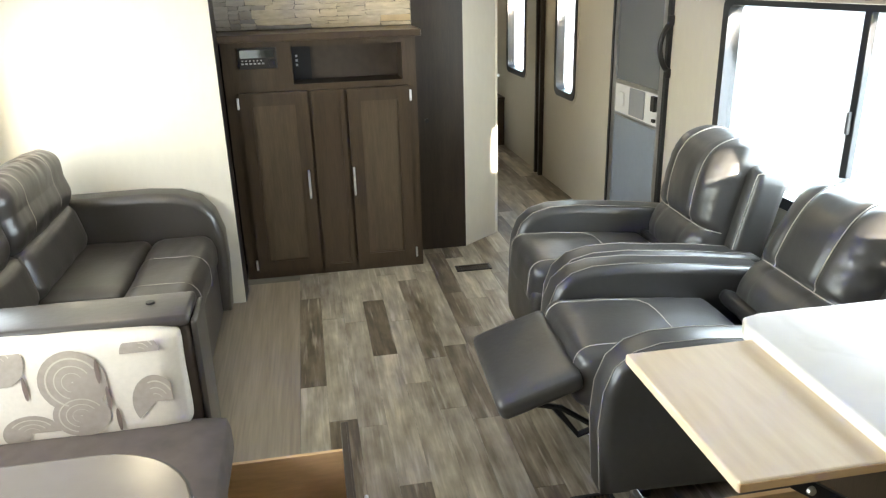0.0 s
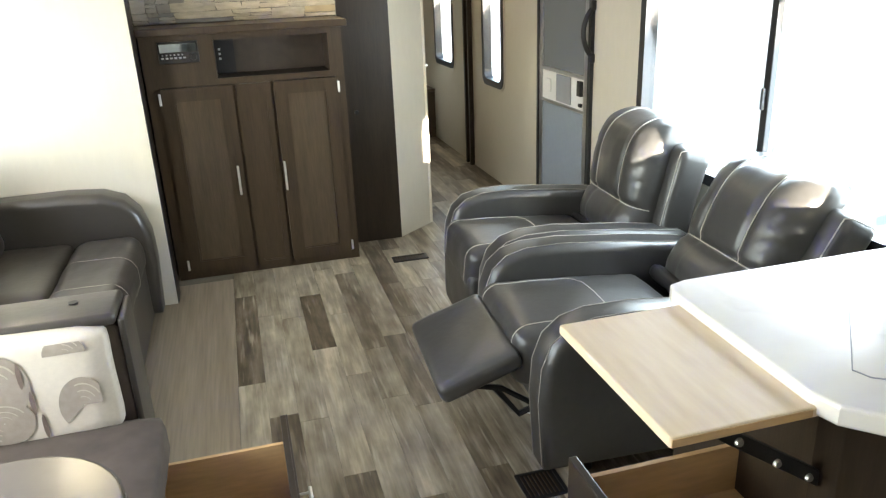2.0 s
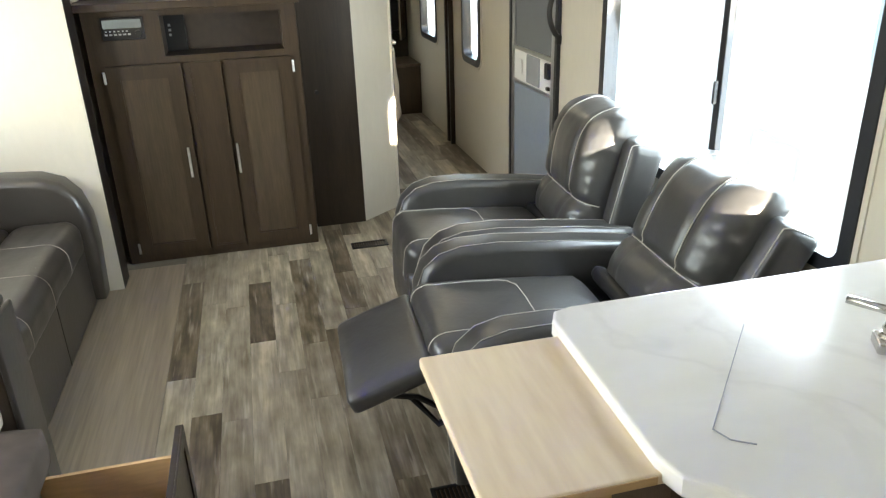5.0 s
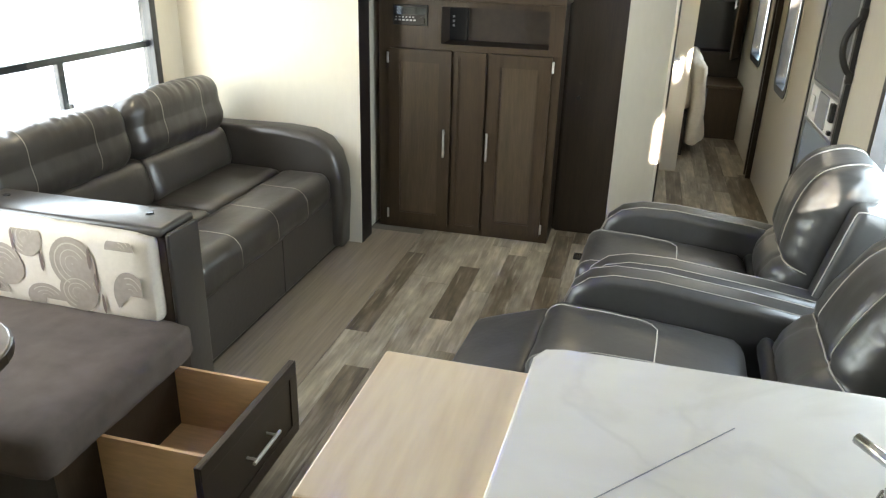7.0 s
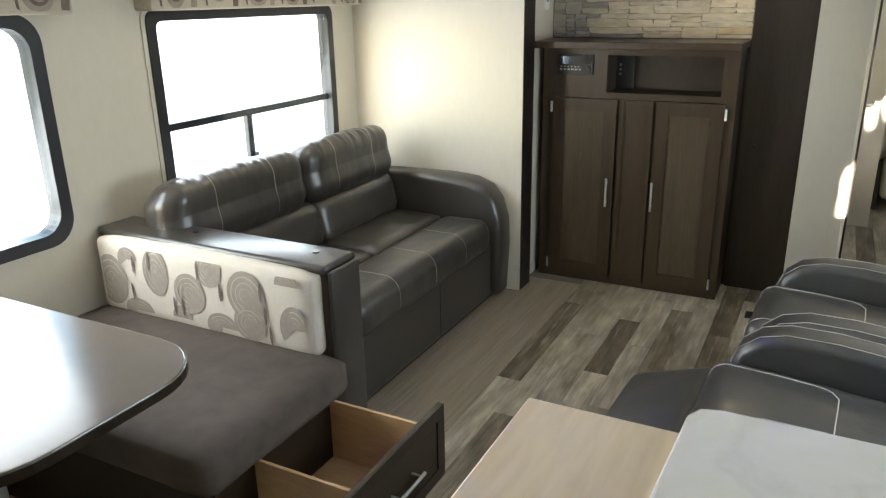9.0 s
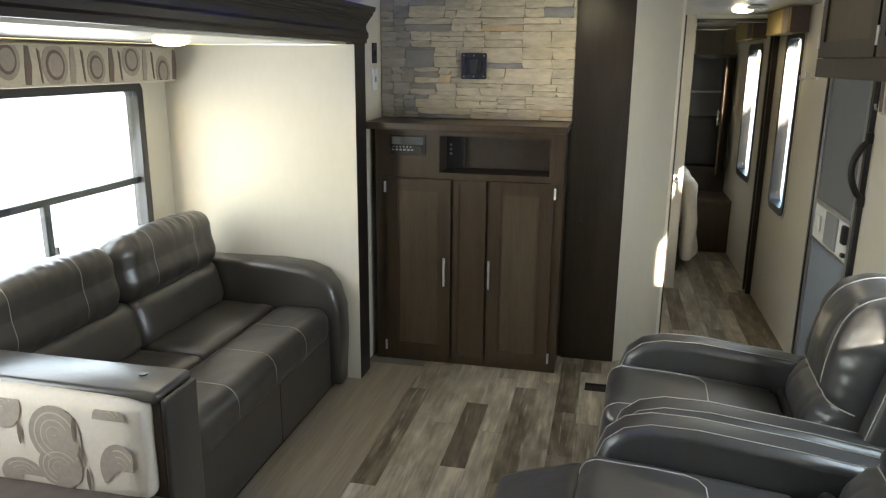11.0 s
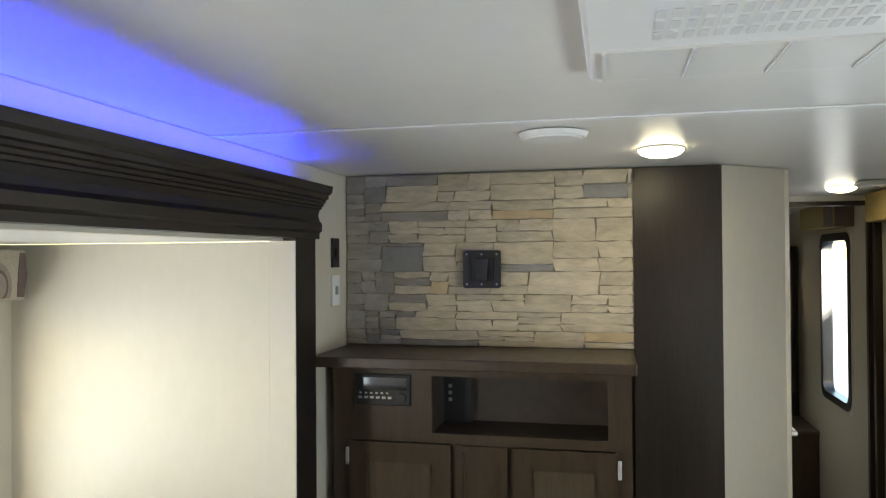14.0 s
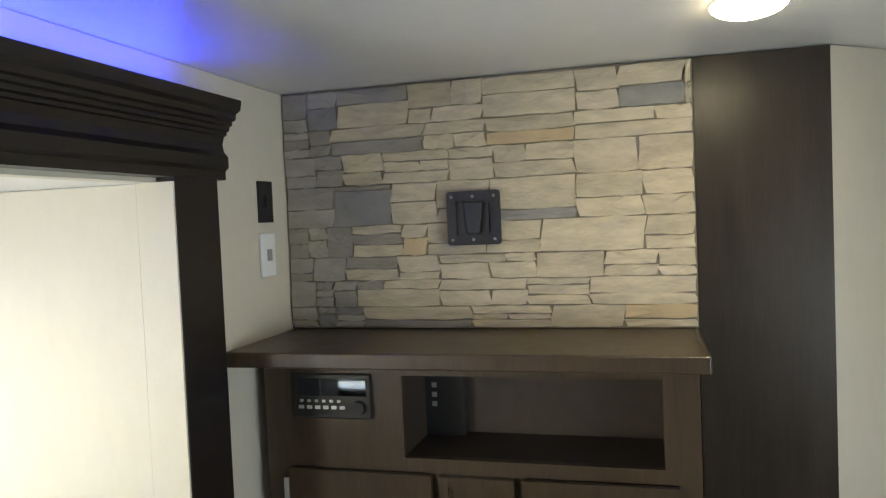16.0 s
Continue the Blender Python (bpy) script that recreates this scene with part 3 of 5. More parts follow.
# ---- slide-out surround ----
jamb = thing("slide_jamb", "dark-stained wooden upright trim of the slide-out opening", "trim", kind="structure")
part("board", box(XL + 0.001, XL + 0.046, 3.868, 4.02, 0, 1.738, 0.003), M_CROWN, jamb)
part("return", box(XL - T - 0.002, XL + 0.044, 3.8625, 3.8675, 0, 1.724), M_WALL, jamb, "pale inner edge")
crown = thing("slide_crown", "dark moulded wooden crown over the slide-out with a hidden light", "crown moulding", kind="structure")
CROWN = [(0.001, 1.733), (0.045, 1.733), (0.045, 1.752), (0.054, 1.760), (0.054, 1.783), (0.044, 1.795), (0.041, 1.812), (0.046, 1.829), (0.053, 1.831), (0.053, 1.838), (0.060, 1.841), (0.060, 1.849), (0.068, 1.852), (0.068, 1.860), (0.077, 1.863),
         (0.079, 1.876), (0.090, 1.883), (0.094, 1.905), (0.084, 1.905), (0.080, 1.884), (0.001, 1.884)]
part("moulding", prism([(XL + x, z) for x, z in CROWN], "y", 0.0, 4.055), M_CROWN, crown)
part("light_strip", box(XL + 0.026, XL + 0.034, 0.05, 3.92, 1.8845, 1.888), M_BLUE, crown, "glowing blue light strip")


# ---- ceiling fixtures ----
def puck(x, y, z, energy):
    p = thing("ceiling_light", "small round warm ceiling light, lit", "light", pose(x, y, z), group="round ceiling lights")
    part("rim", cylinder(0, 0, -0.008, -0.0005, 0.060, 0.066, 32), M_WHITE, p)
    bm = bmesh.new()
    bmesh.ops.create_uvsphere(bm, u_segments=24, v_segments=12, radius=0.064)
    for v in bm.verts:
        v.co.z = min(v.co.z, 0) * 0.36 - 0.005
    part("diffuser", bm, M_LAMP, p, "glowing diffuser", smooth=True)
    lamp("ceiling_light_glow", "AREA", pose(x, y, z - 0.045), energy, (1.0, 0.83, 0.52), size=0.09)


puck(1.066, 3.98, CEIL, 0.11)
puck(1.95, 5.46, CEIL, 0.11)
puck(-0.365, 2.88, SLIDE_CEIL, 0.09)
disc = thing("ceiling_speaker", "round flat white speaker on the ceiling", "speaker", pose(0.785, 3.635, CEIL))
part("ring", cylinder(0, 0, -0.014, -0.0005, 0.080, 0.088, 40, 0.003), M_WHITE, disc)
part("grille", cylinder(0, 0, -0.017, -0.0135, 0.068, 0.072, 40), M_WHITE, disc)
sens = thing("smoke_alarm", "small white alarm on the ceiling", "alarm", pose(1.99, 5.2, CEIL))
part("case", box(-0.05, 0.05, -0.05, 0.05, -0.022, -0.0005, 0.008), M_WHITE, sens)
part("button", cylinder(0.03, 0.02, -0.026, -0.021, 0.008), M_SILVER, sens)


def air_conditioner():
    a = thing("air_conditioner", "white ceiling air conditioner grille with louvres", "air conditioner", pose(1.10, 2.80, CEIL))
    part("body", prism(rounded(-0.21, 0.21, -0.225, 0.225, 0.03), "z", -0.021, -0.0005, 0.008, rim=True), M_WHITE, a)
    part("filter_grille", prism(rounded(-0.185, 0.185, 0.03, 0.195, 0.008), "z", -0.0245, -0.0205), M_CEIL, a, "off-white filter grille")
    for k in range(4):
        part("rib", box(-0.186 + 0.1227 * k, -0.182 + 0.1227 * k, 0.032, 0.193, -0.0275, -0.024), M_LOUVRE, a)
    # Slots are thin grey blocks; the shade of their openings is in the colour.
    for row in range(3):
        for k in range(14):
            part("louvre", box(-0.12 + 0.0195 * k, -0.109 + 0.0195 * k, -0.135 + 0.045 * row, -0.105 + 0.045 * row, -0.0225, -0.0205), M_LOUVRE, a)


air_conditioner()


# ---- media cabinet ----
def framed_door(name, x0, x1, z0, z1, y, parent, stile=0.06, handle=None, hinge=None, panel=None):
    d = part(name, ring(rounded(x0, x1, z0, z1, 0.003, 2), rounded(x0 + stile, x1 - stile, z0 + stile, z1 - stile, 0.002, 2), "y", y - 0.018, y), M_CAB, parent)
    part("panel_bead", ring(rounded(x0 + stile, x1 - stile, z0 + stile, z1 - stile, 0.002, 2), rounded(x0 + stile + 0.007, x1 - stile - 0.007, z0 + stile + 0.007, z1 - stile - 0.007, 0.002, 2), "y", y - 0.0135, y - 0.003), M_CAB, d)
    part("door_panel", box(x0 + stile - 0.002, x1 - stile + 0.002, y - 0.010, y - 0.002, z0 + stile - 0.002, z1 - stile + 0.002), panel or M_PANEL, d, "" if panel else "lighter wood panel")
    if handle:
        hx, h0, h1 = handle
        part("handle", join(box(hx - 0.006, hx + 0.006, y - 0.044, y - 0.036, h0, h1, 0.002), box(hx - 0.004, hx + 0.004, y - 0.038, y - 0.017, h0 + 0.02, h0 + 0.03), box(hx - 0.004, hx + 0.004, y - 0.038, y - 0.017, h1 - 0.03, h1 - 0.02)), M_CHROME, d, "flat brushed nickel pull")
    if hinge is not None:
        for z in (z0 + 0.05, z1 - 0.05):
            part("hinge", box(hinge - 0.006, hinge + 0.006, y - 0.026, y - 0.0175, z - 0.03, z + 0.03, 0.003), M_CHROME, d, "small metal hinge")
    return d


def media_cabinet():
    c = thing("media_cabinet", "dark wood media cabinet with two doors and an open niche", "cabinet")
    f, b, x0, x1 = 4.19, 4.423, -0.022, 0.983
    part("side_panel", box(x1 - 0.018, x1, f + 0.02, b, 0, 1.308), M_DARK, c)
    part("side_panel", box(x0, x0 + 0.018, f + 0.02, b, 0, 1.308), M_DARK, c)
    part("toe_kick", box(x0 + 0.02, x1 - 0.02, f + 0.03, f + 0.05, 0.0, 0.03), M_BLACK, c)
    nx0, nx1, nz0, nz1 = 0.330, 0.909, 1.078, 1.270
    part("face_frame", join(box(x0, x1, f, f + 0.019, 1.046, nz0), box(x0, nx0, f, f + 0.019, nz0, nz1), box(nx1, x1, f, f + 0.019, nz0, nz1), box(x0, x1, f, f + 0.019, nz1, 1.308),
                            box(x0, 0.045, f, f + 0.019, 0.0, 1.046), box(0.937, x1, f, f + 0.019, 0.0, 1.046), box(0.045, 0.937, f + 0.001, f + 0.019, 0.0, 0.045), box(0.390, 0.612, f + 0.001, f + 0.019, 0.045, 1.046)), M_CAB, c, "dark wood face frame")
    for a, e in ((nx0 - 0.01, nx0), (nx1, nx1 + 0.01)):
        part("niche_side", box(a, e, f + 0.02, b - 0.005, nz0, nz1), M_INSIDE, c, "open niche lining")
    part("niche_floor", box(nx0, nx1, f + 0.02, b - 0.005, nz0 - 0.012, nz0), M_INSIDE, c, "open niche lining")
    part("niche_top", box(nx0, nx1, f + 0.02, b - 0.005, nz1, nz1 + 0.012), M_INSIDE, c, "open niche lining")
    part("niche_back", box(nx0, nx1, b - 0.012, b - 0.002, nz0, nz1), M_INSIDE, c, "open niche lining")
    part("socket_panel", box(nx0 + 0.001, nx0 + 0.10, b - 0.05, b - 0.014, nz0 + 0.001, nz1 - 0.001), M_BLACK, c, "black socket panel in the niche")
    for k in range(3):
        part("socket", box(nx0 + 0.018, nx0 + 0.030, b - 0.054, b - 0.049, nz0 + 0.075 + 0.024 * k, nz0 + 0.087 + 0.024 * k), M_SILVER, c)
    framed_door("door", 0.042, 0.396, 0.040, 1.044, f - 0.001, c, 0.062, (0.367, 0.462, 0.622), 0.036)
    framed_door("door", 0.604, 0.937, 0.040, 1.044, f - 0.001, c, 0.062, (0.612, 0.462, 0.622), 0.944)
    framed_door("centre_panel", 0.414, 0.586, 0.036, 1.044, f - 0.001, c, 0.022, panel=M_CAB)
    top = thing("cabinet_top", "dark wood top of the media cabinet with a rounded edge", "worktop")
    part("slab", prism([(-0.05, 4.0785), (0.985, 4.0785), (0.985, 4.422), (-0.05, 4.422)], "z", 1.3085, 1.343), M_CAB, top)
    part("nosing", box(-0.05, 0.998, 4.066, 4.078, 1.308, 1.3435, 0.004, 3), M_CAB, top, "rounded front edge band")
    part("nosing", box(0.9855, 0.998, 4.0785, 4.422, 1.308, 1.3435, 0.004, 3), M_CAB, top, "rounded end band")
    r = thing("stereo", "black car-style stereo with a mirrored display set in the cabinet", "stereo", pose(-0.026, f, 0))
    part("faceplate", box(0.088, 0.282, -0.012, 0.030, 1.167, 1.273, 0.003), M_BLACK, r)
    part("display", box(0.097, 0.272, -0.0145, -0.0115, 1.222, 1.262), M_DISPLAY, r, "dark reflecting display")
    for k in range(6):
        part("button", box(0.100 + 0.021 * k, 0.113 + 0.021 * k, -0.016, -0.0115, 1.190, 1.198, 0.001), M_SILVER, r)
        part("button", box(0.104 + 0.019 * k, 0.112 + 0.019 * k, -0.016, -0.0115, 1.206, 1.212, 0.001), M_SILVER, r)
    knob = cylinder(0, 0, 0, 0.012, 0.017, 0.015, 20)
    part("volume_knob", knob, M_BLACK, r, "round volume knob", pose(0.254, -0.012, 1.195, 90))


media_cabinet()
panel = tagged(part("tall_panel", box(1.0, 1.2925, 4.430, 4.446, 0, CEIL - 0.001), M_DARK), "tall dark wood filler panel", "panel")
part("cap", cylinder(0, 0, 0, 0.006, 0.012), M_BLACK, panel, "small round screw cap", pose(1.07, 4.4295, 0.80, 90))


def tv_plate():
    p = thing("wall_bracket", "black square television bracket on the stone wall", "bracket", pose(0.468, 4.408, 1.626))
    part("plate", ring(rounded(-0.068, 0.068, -0.068, 0.068, 0.008), rounded(-0.044, 0.044, -0.044, 0.044, 0.004), "y", -0.014, -0.001), M_BLACK, p)
    part("backing", box(-0.046, 0.046, -0.006, 0.0, -0.046, 0.046), M_BLACK, p)
    part("wedge", prism([(-0.026, 0.04), (0.026, 0.04), (0.016, -0.04), (-0.016, -0.04)], "y", -0.018, -0.007, 0.003), M_FRAME, p, "tapered mounting tongue")
    part("slot", box(0.034, 0.040, -0.016, -0.006, -0.036, 0.036), M_BLACK, p)
    for x in (-0.054, 0, 0.054):
        for z in (-0.054, 0.054):
            part("screw", cylinder(0, 0, 0, 0.004, 0.004, n=10), M_GREY, p, "", pose(x, -0.014, z, 90))


tv_plate()
for nm, z0, z1, mat, lab in (("control_panel", 1.636, 1.742, M_BLACK, "black slide control switch plate"), ("light_switch", 1.497, 1.608, M_WHITE, "white light switch plate")):
    s = thing(nm, lab, "switch")
    part("plate", box(XL + 0.0005, XL + 0.008, 4.265, 4.335, z0, z1, 0.002), mat, s)
    part("rocker", box(XL + 0.0075, XL + 0.013, 4.29, 4.31, (z0 + z1) / 2 - 0.015, (z0 + z1) / 2 + 0.015, 0.002), M_BLACK if mat is M_BLACK else M_GREY, s)


# ---- overhead cabinet ----
def overhead_cabinet():
    o = thing("overhead_cabinet", "dark wood overhead cabinet with panelled doors", "cabinet")
    x, y1, y0, z0, z1 = 1.93, 3.46, 1.55, 1.606, CEIL - 0.012
    part("body", box(x + 0.02, XR - 0.001, y0, y1, z0 + 0.004, z1), M_DARK, o)
    part("face_rail", box(x, x + 0.0195, y0, y1, z0, z0 + 0.065, 0.002), M_DARK, o)
    part("face_rail", box(x, x + 0.0195, y0, y1, z1 - 0.02, z1, 0.002), M_DARK, o)
    for a, b in ((2.835, 3.455), (2.215, 2.815), (1.60, 2.195)):
        za, zb, s = z0 + 0.068, z1 - 0.022, 0.055
        d = part("door", ring(rounded(a, b, za, zb, 0.003, 2), rounded(a + s, b - s, za + s, zb - s, 0.002, 2), "x", x, x + 0.018), M_DARK, o)
        part("door_panel", box(x + 0.008, x + 0.016, a + s - 0.002, b - s + 0.002, za + s - 0.002, zb - s + 0.002), M_PANEL, d, "lighter wood panel")
        for z in (za + 0.06, zb - 0.06):
            part("hinge", box(x - 0.006, x + 0.001, b - 0.012, b + 0.004, z - 0.028, z + 0.028, 0.002), M_CHROME, d, "small metal hinge")


overhead_cabinet()


# ---- recliners ----
def recliner(name, m, recline, foot, label, base=(0.10, 0.0, 0.40)):
    """A recliner that faces -x, its middle at the origin. recline: the back's lean; foot: how far the footrest is raised, in degrees from hanging."""
    c = thing(name, label, "recliner", m, group="recliners")
    w, arm = 0.765, 0.145
    for s in (-1, 1):
        pts = [(-0.50, 0.06), (-0.515, 0.30), (-0.505, 0.42), (-0.475, 0.50), (-0.42, 0.548), (-0.34, 0.570), (-0.2, 0.572), (0.1, 0.545), (0.33, 0.515), (0.40, 0.47), (0.42, 0.30), (0.42, 0.06)]
        y0 = s * (w / 2) - (arm if s > 0 else 0)
        a = part("arm", prism(pts, "y", y0, y0 + arm, 0.034, 4, rim=True), M_LEATHER, c, smooth=True)
        for off in (0.030, arm - 0.030):
            line = [(x * 1.0 + (-0.001 if x < -0.45 else 0), y0 + off, z + (0.0005 if z > 0.5 else 0)) for x, z in pts[0:9]]
            part("piping", tube(line, 0.0014, 5), M_STITCH, a, "pale contrast piping")
    part("base", box(-0.40, 0.42, -w / 2 + arm + 0.004, w / 2 - arm - 0.004, 0.05, 0.30, 0.02), M_LEATHER, c)
    inner = w - 2 * arm
    bm, on = padded((0.64, inner - 0.006, 0.20), 0.055, 0.022, 0.004, 3.0)
    sm = pose(-0.225, 0, 0.36, 0, 4, 0)
    seat = part("seat", bm, M_LEATHER, c, "", sm, True)
    seam(on, [(-1, -0.72, -0.5), (-1, -0.72, 1), (-0.05, -0.72, 1), (0.06, -0.66, 1), (0.12, -0.5, 1), (0.12, 0.5, 1), (0.06, 0.66, 1), (-0.05, 0.72, 1), (-1, 0.72, 1), (-1, 0.72, -0.5)], seat, 12, 0.0022)
    # footrest: hangs in front, or is swung up
    fm = pose(-0.51, 0, 0.36, 0, -90 + foot, 0) if foot < 10 else pose(-0.535, 0, 0.40, 0, -20, 0)
    bm, on = padded((0.285, inner + 0.02, 0.068), 0.024, 0.008, 0.002, 5.0)
    rest = part("footrest", bm, M_LEATHER, c, "", fm @ pose(-0.135, 0, 0.0), True)
    if foot > 10:
        for s in (-1, 1):
            y = s * (inner / 2 - 0.06)
            part("linkage", join(tube([(-0.35, y, 0.22), (-0.52, y, 0.16), (-0.60, y, 0.27)], 0.011, 6), tube([(-0.40, y, 0.14), (-0.58, y, 0.27), (-0.70, y, 0.30)], 0.010, 6)), M_BLACK, c, "black folding steel linkage")
    # back: a fat pillow with a belly seam, in front of a padded shell
    bmx = pose(*base, 0, recline, 0)
    hw, hh = (inner + 0.03) / 2, 0.300

    def stuffed(q):
        """Panels swell between the seams, the top rolls back, and the ends gather in folds."""
        u, w = q.y / hw, q.z / hh
        x = q.x
        front = max(0.0, min(1.0, (0.03 - q.x) / 0.08))
        for v in (-0.46, 0.46):
            x += 0.010 * front * math.exp(-((u - v) / 0.05) ** 2) * (1 if w > -0.28 else 0.4)
        x += 0.020 * front * math.exp(-((w + 0.28) / 0.055) ** 2)
        x -= 0.028 * front * (1 - u * u) * (1 - min(1.0, ((w - 0.30) / 0.62) ** 2))
        x -= 0.030 * front * (1 - u * u * 0.7) * math.exp(-((w + 0.60) / 0.22) ** 2)
        x += 0.05 * max(0.0, w - 0.45) ** 2 / 0.3
        edge = max(0.0, abs(u) - 0.45) / 0.55 + 0.6 * max(0.0, w - 0.5)
        fold = noise.noise(Vector((q.y * 8, q.z * 34 + q.y * 22, seed))) + 0.5 * noise.noise(Vector((q.y * 30, q.z * 52, seed + 4)))
        return Vector((x + 0.0075 * edge * fold, q.y * (1 - 0.05 * max(0.0, w) ** 2) + 0.004 * edge * fold, q.z + 0.002 * edge * fold))
    seed = recline * 0.7
    bm, on = padded((0.19, 2 * hw, 2 * hh), 0.088, 0.0, 0.003, 9.0, 40, stuffed)
    back = part("backrest", bm, M_LEATHER, c, "", bmx @ pose(0.105, 0, 0.285), True)
    for v in (-0.46, 0.46):
        seam(on, [(-1, v, -0.28), (-1, v, 0.72), (-0.2, v, 1), (0.5, v, 1)], back, 24, 0.0024, m=pose(-0.003, 0, 0.001))
    seam(on, [(-0.2, -1, -0.28), (-1, -0.86, -0.28), (-1, 0.86, -0.28), (-0.2, 1, -0.28)], back, 24, 0.0024, m=pose(-0.003, 0, 0))
    bm, on = padded((0.06, inner + 0.05, 0.06), 0.028, 0.0, 0.004, 6.0)
    part("base_strip", bm, M_BLACK, c, "black rounded strip under the back", bmx @ pose(0.015, 0, 0.015), True)
    bm, on = padded((0.150, inner + 0.18, 0.55), 0.040, 0.0, 0.003, 15.0, 20)
    shell = part("back_shell", bm, M_LEATHER, c, "padded outer back shell", bmx @ pose(0.197, 0, 0.220), True)
    for v in (-0.955, 0.955):
        seam(on, [(-1, v, -0.9), (-1, v, 0.93), (1, v, 0.97)], shell, 24, 0.0022)
    for x in (-0.33, 0.33):
        for y in (-0.3, 0.3):
            part("foot", cylinder(x, y, 0, 0.065, 0.022), M_BLACK, c)
    return c


recliner("recliner", pose(1.785, 3.03, 0, 0, 0, -3), 13, 0, "grey leather recliner with pale stitching, upright, below the window")
recliner("recliner", pose(1.705, 2.28, 0, 0, 0, -3), 28, 60, "grey leather recliner with its footrest raised and back reclined", (0.135, -0.05, 0.435))


# ---- sofa ----
def sofa():
    s = thing("sofa", "brown-grey leather two-seat sofa with pillow backs", "sofa")
    y0, y1, x0, x1 = 2.245, 3.855, XS + 0.06, -0.095
    part("base", box(x0 + 0.05, x1 - 0.02, y0, y1 - 0.02, 0.02, 0.32, 0.015), M_SOFA, s, "plain dark leather front")
    part("front_seam", box(x1 - 0.0205, x1 - 0.018, 3.10, 3.104, 0.03, 0.30), M_BLACK, s)
    a, b = y0 + 0.14, y1 - 0.17
    bm, on = padded((0.30, b - a - 0.004, 0.19), 0.075, 0.0, 0.004, a, 34)
    seat = part("seat_front", bm, M_SOFA, s, "padded front roll of the seat", pose(x1 - 0.15, (a + b) / 2, 0.375), True)
    for v in (-0.50, 0.0, 0.48):
        seam(on, [(-0.95, v, 1), (0.9, v, 1), (1, v, 0.6), (1, v, -0.6)], seat, 12, 0.0014)

    def pleats(q):
        """The pillow's top slumps forward and gathers in short slanting folds."""
        t = max(0.0, q.z / 0.15)
        k = t * t * (0.7 + 0.5 * noise.noise(Vector((q.y * 5, 3.0, 0))))
        f = 1.2 * noise.noise(Vector((q.y * 38 + q.x * 14, q.x * 4, q.z * 3))) + 0.9 * noise.noise(Vector((q.y * 66 - q.x * 20, 7.0, q.z * 4)))
        return Vector((q.x + 0.03 * t + 0.006 * k * f, q.y, q.z + 0.004 * k * f - 0.012 * t * (q.y / 0.4) ** 2))
    for n, (a, b) in enumerate(((y0 + 0.14, 3.0), (3.0, y1 - 0.17))):
        bm, on = padded((0.42, b - a - 0.004, 0.18), 0.05, 0.012, 0.004, a + 3)
        part("seat_rear", bm, M_SOFA, s, "", pose(x1 - 0.50, (a + b) / 2, 0.372), True)
        c0, c1 = ((2.12, 2.95), (2.95, 3.71))[n]
        bm, on = padded((0.22, c1 - c0, 0.30), 0.10, 0.0, 0.004, a * 3, 72, pleats)
        back = part("back_pillow", bm, M_SOFA, s, "gathered leather back pillow", pose(x0 + 0.17, (c0 + c1) / 2, 0.775, 0, -14, 0), True)
        for v in (-0.45, 0.4):
            seam(on, [(0.3, v, 1), (1, v, 0.9), (1, v, -0.85)], back, 14, 0.0014)
        bm, on = padded((0.18, b - a + 0.02, 0.24), 0.07, 0.0, 0.005, a * 5, 16)
        part("back_lower", bm, M_SOFA, s, "", pose(x0 + 0.22, (a + b) / 2, 0.545, 0, -14, 0), True)
    for a, b in ((y1 - 0.17, y1), (y0, y0 + 0.14)):
        pts = [(x1 + 0.02, 0.03), (x1 + 0.035, 0.30), (x1 + 0.03, 0.44), (x1 - 0.002, 0.55), (x1 - 0.06, 0.62), (x1 - 0.15, 0.655), (x1 - 0.30, 0.667), (x0 + 0.06, 0.66), (x0 + 0.04, 0.60), (x0 + 0.04, 0.03)]
        part("arm", prism(pts, "y", a, b, 0.04, 4, rim=True), M_SOFA, s, smooth=True)
    part("back_frame", box(x0, x0 + 0.10, y0, y1 - 0.01, 0.02, 0.72, 0.03, 3), M_SOFA, s)
    part("button", cylinder(0, 0, 0, 0.006, 0.014), M_SILVER, s, "metal stud", pose(-0.165, 3.10, 0.462))


sofa()


